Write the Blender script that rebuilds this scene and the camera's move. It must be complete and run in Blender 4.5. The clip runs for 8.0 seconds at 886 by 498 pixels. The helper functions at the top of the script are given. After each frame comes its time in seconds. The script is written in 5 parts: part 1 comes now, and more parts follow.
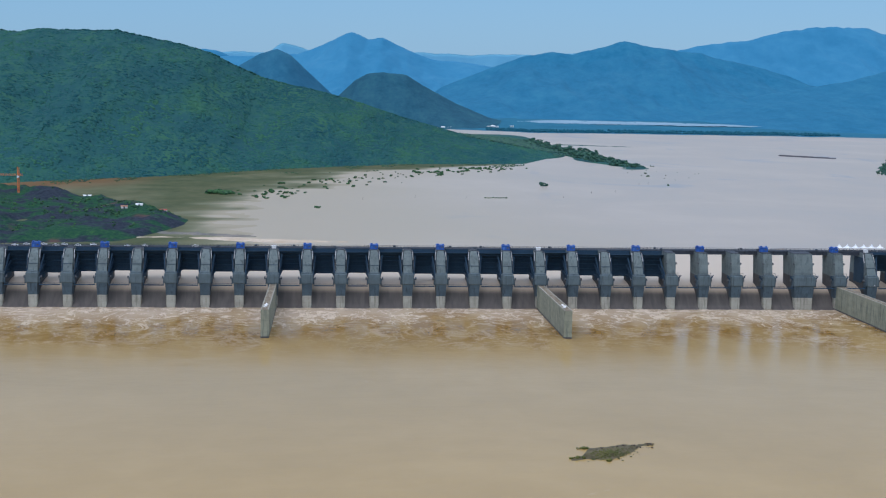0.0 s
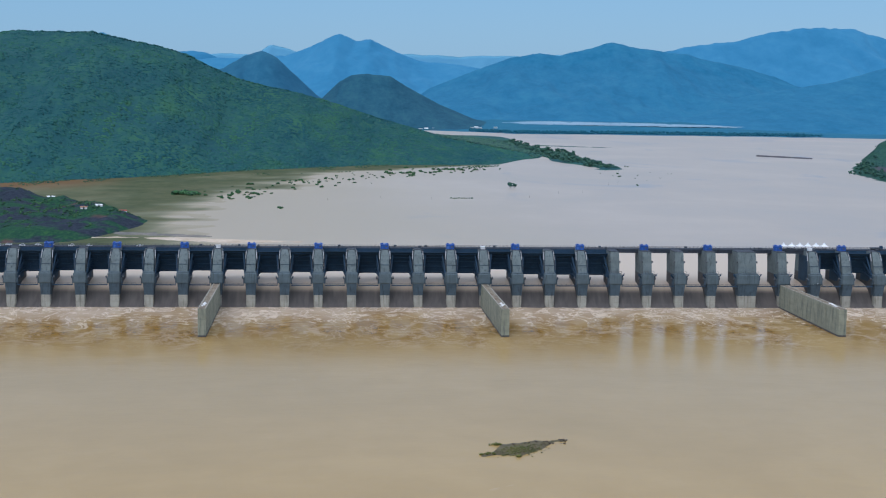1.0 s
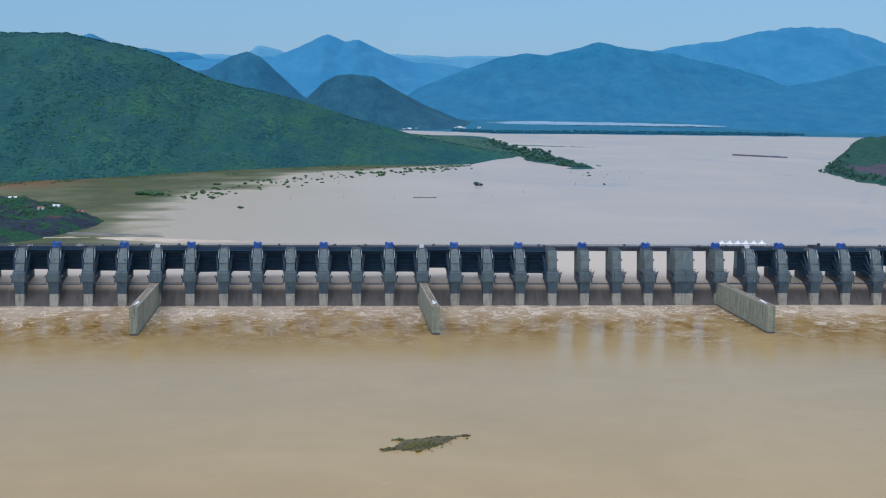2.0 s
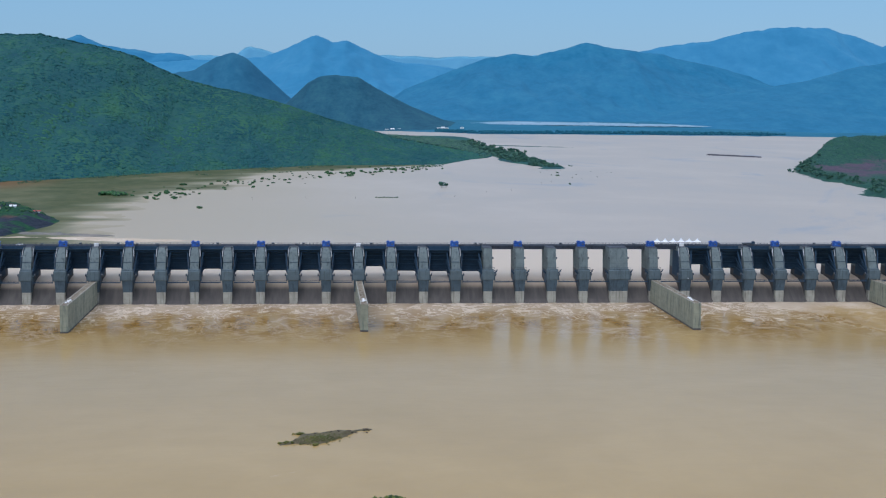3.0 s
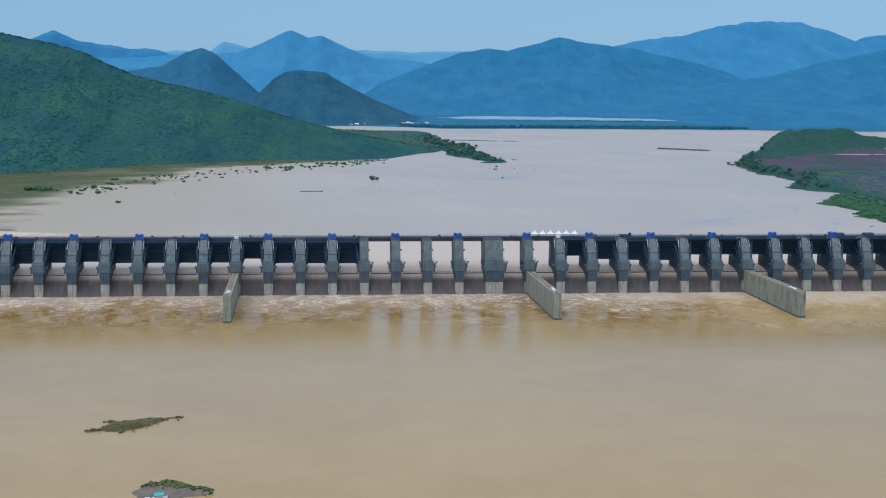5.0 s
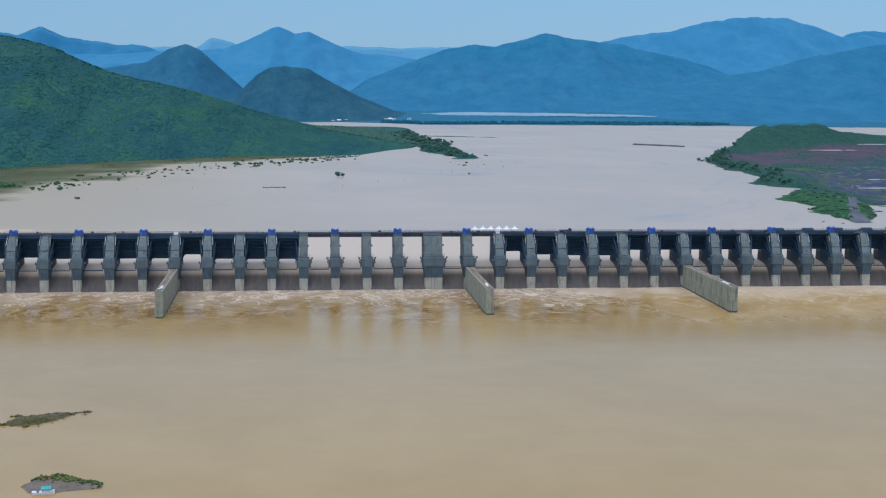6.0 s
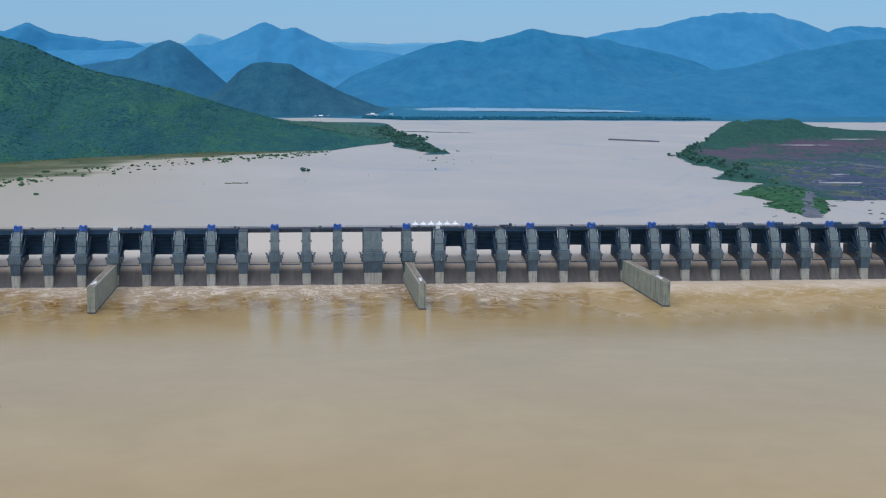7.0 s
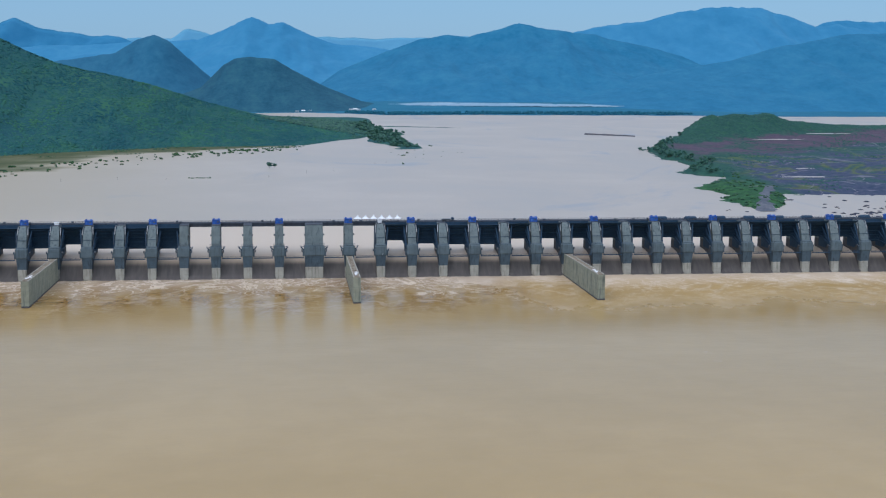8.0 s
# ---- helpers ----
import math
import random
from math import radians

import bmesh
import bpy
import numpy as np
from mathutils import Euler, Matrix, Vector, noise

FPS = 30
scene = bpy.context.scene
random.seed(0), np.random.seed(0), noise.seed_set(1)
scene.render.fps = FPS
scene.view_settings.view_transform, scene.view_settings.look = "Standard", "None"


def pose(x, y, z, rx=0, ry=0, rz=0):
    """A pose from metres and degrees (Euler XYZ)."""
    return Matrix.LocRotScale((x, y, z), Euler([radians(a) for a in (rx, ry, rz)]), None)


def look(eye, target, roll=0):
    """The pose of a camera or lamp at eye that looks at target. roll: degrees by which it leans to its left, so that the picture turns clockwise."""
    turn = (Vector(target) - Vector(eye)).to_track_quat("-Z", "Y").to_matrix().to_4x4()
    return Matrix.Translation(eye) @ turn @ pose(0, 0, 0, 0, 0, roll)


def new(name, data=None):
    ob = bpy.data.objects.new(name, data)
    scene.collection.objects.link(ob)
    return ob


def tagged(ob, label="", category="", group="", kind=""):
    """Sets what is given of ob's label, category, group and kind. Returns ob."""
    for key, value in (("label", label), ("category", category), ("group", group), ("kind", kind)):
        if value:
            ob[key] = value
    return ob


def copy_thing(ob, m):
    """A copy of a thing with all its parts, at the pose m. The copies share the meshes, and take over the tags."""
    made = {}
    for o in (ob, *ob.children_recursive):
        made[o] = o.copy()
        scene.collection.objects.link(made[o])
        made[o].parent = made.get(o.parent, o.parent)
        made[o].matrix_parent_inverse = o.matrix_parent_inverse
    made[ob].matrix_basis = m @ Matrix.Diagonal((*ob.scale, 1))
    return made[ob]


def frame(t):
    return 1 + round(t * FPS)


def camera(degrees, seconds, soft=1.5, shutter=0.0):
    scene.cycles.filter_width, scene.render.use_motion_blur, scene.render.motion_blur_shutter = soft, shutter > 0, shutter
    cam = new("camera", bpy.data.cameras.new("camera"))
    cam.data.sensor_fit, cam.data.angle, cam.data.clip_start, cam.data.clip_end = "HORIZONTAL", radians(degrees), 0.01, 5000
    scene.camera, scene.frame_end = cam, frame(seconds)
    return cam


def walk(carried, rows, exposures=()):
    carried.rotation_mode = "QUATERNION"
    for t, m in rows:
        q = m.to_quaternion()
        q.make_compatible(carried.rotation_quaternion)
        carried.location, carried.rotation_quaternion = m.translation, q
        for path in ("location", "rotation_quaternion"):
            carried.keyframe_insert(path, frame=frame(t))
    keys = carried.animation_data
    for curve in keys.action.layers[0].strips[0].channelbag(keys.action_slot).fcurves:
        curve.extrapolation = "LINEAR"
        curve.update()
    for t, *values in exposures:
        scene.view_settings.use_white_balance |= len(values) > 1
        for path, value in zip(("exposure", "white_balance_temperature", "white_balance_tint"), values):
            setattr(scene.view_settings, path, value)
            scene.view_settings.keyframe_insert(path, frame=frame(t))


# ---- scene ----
cam = camera(34.82, 8.0, soft=1.2)
PATH = [
    (0, (203.86, -990.52, 152.28), (211.661, -891.461, 141.018), 0.92),
    (0.5, (220.61, -993.14, 151.52), (228.643, -894.089, 140.347), 0.87),
    (1, (238.51, -996.40, 151.27), (246.746, -897.365, 140.137), 0.81),
    (1.5, (257.71, -1000.81, 151.34), (266.116, -901.787, 140.206), 0.72),
    (3, (319.72, -1021.08, 151.44), (328.600, -922.094, 140.374), 0.55),
    (3.5, (339.99, -1027.40, 151.39), (349.043, -928.435, 140.296), 0.51),
    (4, (361.42, -1032.59, 151.04), (370.677, -933.652, 139.858), 0.45),
    (4.5, (380.67, -1037.15, 151.24), (390.151, -938.241, 139.952), 0.41),
    (6, (439.56, -1049.45, 151.77), (449.682, -950.650, 140.089), 0.37),
    (6.5, (459.71, -1053.48, 152.14), (470.061, -954.722, 140.304), 0.32),
    (7, (479.40, -1057.02, 152.13), (489.958, -958.303, 140.136), 0.29),
    (7.5, (499.16, -1060.66, 151.74), (509.923, -961.984, 139.596), 0.25),
    (8, (518.42, -1064.55, 151.91), (529.388, -965.921, 139.568), 0.24),
]
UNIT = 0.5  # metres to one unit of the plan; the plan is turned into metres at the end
EXPOSURE = [(t, 0.3, 5830, 16) for t in (0.0, 8.0)]
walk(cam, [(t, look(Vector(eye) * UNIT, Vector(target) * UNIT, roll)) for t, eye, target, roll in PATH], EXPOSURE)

# ---- world, sun and exposure ----
world = bpy.data.worlds.new("overcast_sky")
scene.world = world
world.use_nodes = True
wn = world.node_tree
wn.nodes.clear()
w_out = wn.nodes.new("ShaderNodeOutputWorld")
w_bg = wn.nodes.new("ShaderNodeBackground")
w_sky = wn.nodes.new("ShaderNodeTexSky")
w_sky.sky_type = "NISHITA"
w_sky.sun_disc = False
SUN_EL, SUN_AZ = radians(42), radians(208)
w_sky.sun_elevation, w_sky.sun_rotation = SUN_EL, SUN_AZ
w_sky.air_density, w_sky.dust_density, w_sky.ozone_density = 1.0, 0.6, 3.0
w_bg.inputs["Strength"].default_value = 0.113
w_mix = wn.nodes.new("ShaderNodeMix")
w_mix.data_type = "RGBA"
w_mix.inputs["Factor"].default_value = 0.82
w_co = wn.nodes.new("ShaderNodeTexCoord")
w_sep = wn.nodes.new("ShaderNodeSeparateXYZ")
wn.links.new(w_co.outputs["Generated"], w_sep.inputs["Vector"])
w_map = wn.nodes.new("ShaderNodeMapping")
w_map.inputs["Scale"].default_value = (1, 1, 5)
wn.links.new(w_co.outputs["Generated"], w_map.inputs["Vector"])
w_cloud = wn.nodes.new("ShaderNodeTexNoise")
w_cloud.inputs["Scale"].default_value, w_cloud.inputs["Detail"].default_value = 2.2, 5
wn.links.new(w_map.outputs["Vector"], w_cloud.inputs["Vector"])
w_add = wn.nodes.new("ShaderNodeMath")
w_add.operation = "MULTIPLY_ADD"
w_add.inputs[1].default_value = 0.07
wn.links.new(w_cloud.outputs["Fac"], w_add.inputs[0])
wn.links.new(w_sep.outputs["Z"], w_add.inputs[2])
w_ramp = wn.nodes.new("ShaderNodeValToRGB")  # cloud cover, brighter towards the zenith
w_el = w_ramp.color_ramp.elements
w_el.new(0.3)
w_el[0].position, w_el[0].color = 0.06, (1.28, 2.75, 3.95, 1)
w_el[1].position, w_el[1].color = 0.19, (1.25, 2.75, 4.1, 1)
w_el[2].position, w_el[2].color = 0.95, (9.9, 10.1, 10.3, 1)
wn.links.new(w_add.outputs["Value"], w_ramp.inputs["Fac"])
wn.links.new(w_sky.outputs["Color"], w_mix.inputs["A"])
wn.links.new(w_ramp.outputs["Color"], w_mix.inputs["B"])
wn.links.new(w_mix.outputs["Result"], w_bg.inputs["Color"])
wn.links.new(w_bg.outputs["Background"], w_out.inputs["Surface"])

sun_data = bpy.data.lights.new("sun", "SUN")
sun_data.energy, sun_data.angle, sun_data.color = 0.8, radians(50), (1.0, 0.95, 0.88)
sun = new("sun", sun_data)
sun.matrix_world = look((0, 0, 0), (-math.sin(SUN_AZ) * math.cos(SUN_EL), -math.cos(SUN_AZ) * math.cos(SUN_EL), -math.sin(SUN_EL)))


# ---- small tools ----
def lattice(ix, iy, seed):
    h = (ix.astype(np.int64) * 374761393 + iy.astype(np.int64) * 668265263 + seed * 974634777) & 0x7FFFFFFF
    h = ((h ^ (h >> 13)) * 1274126177) & 0x7FFFFFFF
    return ((h ^ (h >> 16)) & 0xFFFF) / 65535.0


def vnoise(x, y, seed=0):
    ix, iy = np.floor(x), np.floor(y)
    fx, fy = x - ix, y - iy
    fx, fy = fx * fx * (3 - 2 * fx), fy * fy * (3 - 2 * fy)
    a = lattice(ix, iy, seed) * (1 - fx) + lattice(ix + 1, iy, seed) * fx
    b = lattice(ix, iy + 1, seed) * (1 - fx) + lattice(ix + 1, iy + 1, seed) * fx
    return (a * (1 - fy) + b * fy) * 2 - 1


def fbm(x, y, size, octaves=4, seed=0):
    x, y = np.asarray(x, float) / size, np.asarray(y, float) / size
    total, amp = np.zeros(np.broadcast(x, y).shape), 1.0
    for o in range(octaves):
        total = total + amp * vnoise(x, y, seed + o * 17)
        x, y, amp = x * 2.03 + 5.1, y * 2.03 + 9.7, amp * 0.5
    return total


def smooth(t):
    t = np.clip(t, 0, 1)
    return t * t * (3 - 2 * t)


def nearness(x, y, z):
    return 1 - 1.442e-5 * x - 1.6048e-4 * y + 4.18e-5 * z


def lay(x, y, z):
    """From the valley's sketch, drawn foreshortened, to the true plan; the farthest ranges are shrunk towards the
    camera to look unchanged from it.
    """
    x, y, z = (np.asarray(v, float) for v in (x, y, z))
    w = nearness(x, y, z)
    level = np.where(y > 0, 17.0, 0.0)
    X = (0.99001 * x + 0.11594 * y - 0.02749 * z + 3.65) / w - 360
    Y = (-0.00388 * x + 2.40388 * y - 0.59539 * (z - level) + 14.0) / w + 1030
    Z = level + (z - level) * 1.03 / w - 152
    d = np.hypot(X, Y)
    k = np.where(d > 8000, 8000 + 1900 * (1 - np.exp(-np.maximum(d - 8000, 0) / 4000)), d) / np.maximum(d, 1)
    return np.stack(np.broadcast_arrays(X * k + 360, Y * k - 1030, Z * np.where(d > 8000, k, 1) + 152), -1)


def link_mesh(name, verts, faces, material, shade=False, sketch=None):
    """sketch: the vertices' places in the valley's sketch, which its materials read."""
    me = bpy.data.meshes.new(name)
    me.from_pydata(verts, [], faces)
    me.materials.append(material)
    if sketch is not None:
        me.attributes.new("sketch", "FLOAT_VECTOR", "POINT").data.foreach_set("vector", np.asarray(sketch, np.float32).ravel() * 0.85)
    if shade:
        me.polygons.foreach_set("use_smooth", [True] * len(me.polygons))
    me.update()
    return new(name, me)


def height_sheet(name, xs, ys, zfun, material, shade=True, keep=None, laid=True):
    """A sheet of ground over a grid; keep drops quads that lie wholly under water."""
    X, Y = np.meshgrid(xs, ys)
    Z = zfun(X, Y)
    n, m = X.shape
    verts = np.stack([X, Y, Z], -1).reshape(-1, 3)
    idx = np.arange(n * m).reshape(n, m)
    quads = np.stack([idx[:-1, :-1], idx[:-1, 1:], idx[1:, 1:], idx[1:, :-1]], -1).reshape(-1, 4)
    if keep is not None:
        quads = quads[(Z.reshape(-1)[quads] > keep).any(1)]
        used = np.unique(quads)
        remap = np.full(n * m, -1)
        remap[used] = np.arange(len(used))
        verts, quads = verts[used], remap[quads]
    if not laid:
        return link_mesh(name, verts.tolist(), quads.tolist(), material, shade)
    return link_mesh(name, lay(*verts.T).tolist(), quads.tolist(), material, shade, verts)


def part(name, bm, material, parent, label=""):
    me = bpy.data.meshes.new(name)
    bmesh.ops.recalc_face_normals(bm, faces=bm.faces)
    bm.to_mesh(me)
    bm.free()
    me.materials.append(material)
    ob = new(name, me)
    ob.parent = parent
    return tagged(ob, label)


def box(bm, x0, x1, y0, y1, z0, z1, bevel=0.0):
    made = bmesh.ops.create_cube(bm, size=1.0, matrix=Matrix.LocRotScale(((x0 + x1) / 2, (y0 + y1) / 2, (z0 + z1) / 2), None, (x1 - x0, y1 - y0, z1 - z0)))
    if bevel:
        edges = list({e for v in made["verts"] for e in v.link_edges})
        bmesh.ops.bevel(bm, geom=edges, offset=bevel, segments=1, affect="EDGES")
    return bm


def prism(bm, profile, x0, x1, taper=None):
    """Extrudes a (y, z) outline along x. taper(y, z) scales the half width."""
    cx, half = (x0 + x1) / 2, (x1 - x0) / 2
    rows = []
    for s in (-1, 1):
        rows.append([bm.verts.new((cx + s * half * (taper(y, z) if taper else 1), y, z)) for y, z in profile])
    a, b = rows
    n = len(profile)
    bm.faces.new(a)
    bm.faces.new(list(reversed(b)))
    for i in range(n):
        j = (i + 1) % n
        bm.faces.new((a[i], b[i], b[j], a[j]))
    return bm


def beam(bm, p, q, w, h):
    """A rectangular bar from p to q."""
    p, q = Vector(p), Vector(q)
    d = q - p
    m = Matrix.Translation((p + q) / 2) @ d.to_track_quat("Z", "Y").to_matrix().to_4x4() @ Matrix.Diagonal((w, h, d.length, 1))
    bmesh.ops.create_cube(bm, size=1.0, matrix=m)
    return bm


def rod(bm, p, q, r, sides=8, r2=None):
    p, q = Vector(p), Vector(q)
    d = q - p
    m = Matrix.Translation((p + q) / 2) @ d.to_track_quat("Z", "Y").to_matrix().to_4x4()
    bmesh.ops.create_cone(bm, cap_ends=True, segments=sides, radius1=r, radius2=r if r2 is None else r2, depth=d.length, matrix=m)
    return bm


def thing(name, m, label, category, group="", kind=""):
    ob = new(name)
    ob.matrix_basis = m
    return tagged(ob, label, category, group, kind)


def ground_at(zf, x, y):
    return float(zf(np.array([[x]]), np.array([[y]]))[0, 0])


def ico():
    bm = bmesh.new()
    bmesh.ops.create_icosphere(bm, subdivisions=1, radius=1.0)
    v = np.array([tuple(q.co) for q in bm.verts])
    f = np.array([[q.index for q in face.verts] for face in bm.faces])
    bm.free()
    return v, f


ICO_V, ICO_F = ico()


def clumps(rng, centres, radii, squash=0.8):
    """Vertices and faces of ragged leaf clumps, one at each centre."""
    n = len(centres)
    v = ICO_V[None] * (1 + 0.42 * (rng.random((n, len(ICO_V), 1)) - 0.5))
    v = v * radii[:, None, None]
    v[..., 2] *= squash
    v = v + centres[:, None, :]
    f = ICO_F[None] + (np.arange(n) * len(ICO_V))[:, None, None]
    return v.reshape(-1, 3), f.reshape(-1, 3)


# ---- plan of the dam ----
def pier_x(k):
    if k <= 22:
        return 23.3 * k
    if k == 23:
        return 538.5
    return 564.4 if k == 24 else 588.2 + 23.55 * (k - 25)


FIRST, LAST = -4, 45
OPEN_BAYS = range(19, 25)
LAKE = 17.0  # level of the reservoir


# ---- materials ----

def ramp_mix(nt, fac, colours):
    ramp = nt.nodes.new("ShaderNodeValToRGB")
    el = ramp.color_ramp.elements
    while len(el) < len(colours):
        el.new(0.5)
    for e, (p, c) in zip(el, colours):
        e.position, e.color = p, (*c, 1)
    nt.links.new(fac, ramp.inputs["Fac"])
    return ramp.outputs["Color"]


def noise_node(nt, vec, scale, detail=4.0, rough=0.55, stretch=(1, 1, 1), distort=0.0):
    mp = nt.nodes.new("ShaderNodeMapping")
    mp.inputs["Scale"].default_value = stretch
    nt.links.new(vec, mp.inputs["Vector"])
    nz = nt.nodes.new("ShaderNodeTexNoise")
    nz.inputs["Scale"].default_value, nz.inputs["Detail"].default_value = scale, detail
    nz.inputs["Roughness"].default_value, nz.inputs["Distortion"].default_value = rough, distort
    nt.links.new(mp.outputs["Vector"], nz.inputs["Vector"])
    return nz.outputs["Fac"]


def mixed(nt, fac, a, b, mode="MIX"):
    mx = nt.nodes.new("ShaderNodeMix")
    mx.data_type, mx.blend_type = "RGBA", mode
    for sock, v in ((mx.inputs["Factor"], fac), (mx.inputs["A"], a), (mx.inputs["B"], b)):
        if isinstance(v, (int, float)):
            sock.default_value = v
        elif isinstance(v, tuple):
            sock.default_value = (*v, 1)
        else:
            nt.links.new(v, sock)
    return mx.outputs["Result"]


def math_node(nt, op, a, b=0.0, clamp=False):
    nd = nt.nodes.new("ShaderNodeMath")
    nd.operation, nd.use_clamp = op, clamp
    for sock, v in zip(nd.inputs, (a, b)):
        if isinstance(v, (int, float)):
            sock.default_value = v
        else:
            nt.links.new(v, sock)
    return nd.outputs["Value"]


def ramp_value(nt, v, lo, hi):
    mr = nt.nodes.new("ShaderNodeMapRange")
    mr.inputs["From Min"].default_value, mr.inputs["From Max"].default_value = lo, hi
    mr.interpolation_type = "SMOOTHSTEP"
    nt.links.new(v, mr.inputs["Value"])
    return mr.outputs["Result"]


def base_material(name, rough=0.8, metal=0.0, sketch=False):
    m = bpy.data.materials.new(name)
    m.use_nodes = True
    nt = m.node_tree
    bsdf = nt.nodes["Principled BSDF"]
    bsdf.inputs["Roughness"].default_value, bsdf.inputs["Metallic"].default_value = rough, metal
    if sketch:
        at = nt.nodes.new("ShaderNodeAttribute")
        at.attribute_name = "sketch"
        return m, nt, bsdf, at.outputs["Vector"]
    sc = nt.nodes.new("ShaderNodeVectorMath")
    sc.operation = "SCALE"
    sc.inputs["Scale"].default_value = 0.85 / UNIT
    nt.links.new(nt.nodes.new("ShaderNodeNewGeometry").outputs["Position"], sc.inputs[0])
    return m, nt, bsdf, sc.outputs["Vector"]


def add_bump(nt, bsdf, height, strength, distance):
    b = nt.nodes.new("ShaderNodeBump")
    b.inputs["Strength"].default_value, b.inputs["Distance"].default_value = strength, distance
    nt.links.new(height, b.inputs["Height"])
    nt.links.new(b.outputs["Normal"], bsdf.inputs["Normal"])


def two_scale(name, dark, mid, light, big=0.05, fine=0.6, rough=0.85, metal=0.0, bump=0.3, dist=0.2, stretch=(1, 1, 1), island=0.0, sketch=False):
    m, nt, bsdf, co = base_material(name, rough, metal, sketch)
    a = noise_node(nt, co, big, 5, 0.6, stretch)
    b = noise_node(nt, co, fine, 4, 0.65, stretch)
    fac = math_node(nt, "ADD", math_node(nt, "MULTIPLY", a, 0.6), math_node(nt, "MULTIPLY", b, 0.4))
    if island:
        rnd = nt.nodes.new("ShaderNodeNewGeometry").outputs["Random Per Island"]
        fac = math_node(nt, "ADD", fac, math_node(nt, "MULTIPLY", math_node(nt, "SUBTRACT", rnd, 0.5), island))
    nt.links.new(ramp_mix(nt, fac, [(0.36, dark), (0.5, mid), (0.64, light)]), bsdf.inputs["Base Color"])
    add_bump(nt, bsdf, b, bump, dist)
    return m


def concrete(name, tone, stain):
    """Weathered mass concrete: blotches, rain streaks down the faces, lift joints."""
    m, nt, bsdf, co = base_material(name, 0.9)
    blotch = noise_node(nt, co, 0.22, 5, 0.6)
    streak = noise_node(nt, co, 0.9, 4, 0.6, (1, 1, 0.07))
    fine = noise_node(nt, co, 2.5, 4, 0.7)
    col = ramp_mix(nt, blotch, [(0.3, tuple(c * 0.78 for c in tone)), (0.52, tone), (0.75, tuple(min(1, c * 1.18) for c in tone))])
    col = mixed(nt, ramp_value(nt, streak, 0.5, 0.72), col, stain)
    sep = nt.nodes.new("ShaderNodeSeparateXYZ")
    nt.links.new(co, sep.inputs["Vector"])
    lift = math_node(nt, "FRACT", math_node(nt, "MULTIPLY", sep.outputs["Z"], 1 / 3.0))
    joint = math_node(nt, "LESS_THAN", lift, 0.05)
    col = mixed(nt, math_node(nt, "MULTIPLY", joint, 0.35), col, stain)
    nt.links.new(col, bsdf.inputs["Base Color"])
    add_bump(nt, bsdf, fine, 0.4, 0.08)
    return m


M_CONC = concrete("weathered_concrete", (0.145, 0.18, 0.18), (0.065, 0.085, 0.09))
M_FOOT = concrete("washed_concrete", (0.36, 0.35, 0.295), (0.17, 0.16, 0.128))
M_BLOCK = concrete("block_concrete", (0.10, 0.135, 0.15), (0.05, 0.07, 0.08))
# the shade under the trunnion blocks is put into this bluish tone
M_TRUN = concrete("dark_blue_concrete", (0.07, 0.104, 0.13), (0.036, 0.054, 0.07))
# one dark tone for brown stain and the shade on the pier flanks
M_FLANK = concrete("dark_brown_concrete", (0.082, 0.078, 0.078), (0.043, 0.043, 0.046))
M_WALL = concrete("silt_streaked_concrete", (0.275, 0.285, 0.215), (0.055, 0.078, 0.08))
M_DECK = concrete("deck_concrete", (0.045, 0.055, 0.072), (0.022, 0.028, 0.038))
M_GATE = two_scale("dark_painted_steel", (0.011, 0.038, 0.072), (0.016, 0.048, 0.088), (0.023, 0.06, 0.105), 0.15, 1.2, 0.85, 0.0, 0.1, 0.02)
M_STEEL = two_scale("grey_steel", (0.05, 0.06, 0.07), (0.09, 0.1, 0.11), (0.15, 0.16, 0.17), 0.5, 3.0, 0.5, 0.4, 0.1, 0.01)
M_PALE = two_scale("pale_steel", (0.28, 0.30, 0.31), (0.4, 0.42, 0.43), (0.52, 0.53, 0.53), 0.5, 3.0, 0.4, 0.2, 0.1, 0.01)
M_BLUE = two_scale("blue_sheet_metal", (0.010, 0.055, 0.25), (0.016, 0.085, 0.36), (0.03, 0.13, 0.46), 0.4, 2.0, 0.5, 0.0, 0.1, 0.02)
M_BLUE_ROOF = two_scale("faded_blue_sheet", (0.02, 0.09, 0.33), (0.035, 0.13, 0.43), (0.12, 0.25, 0.55), 0.4, 2.0, 0.5, 0.0, 0.1, 0.02)
M_WHITE = two_scale("white_cloth", (0.66, 0.68, 0.7), (0.8, 0.81, 0.82), (0.86, 0.86, 0.86), 0.3, 2.0, 0.7, 0.0, 0.1, 0.02)


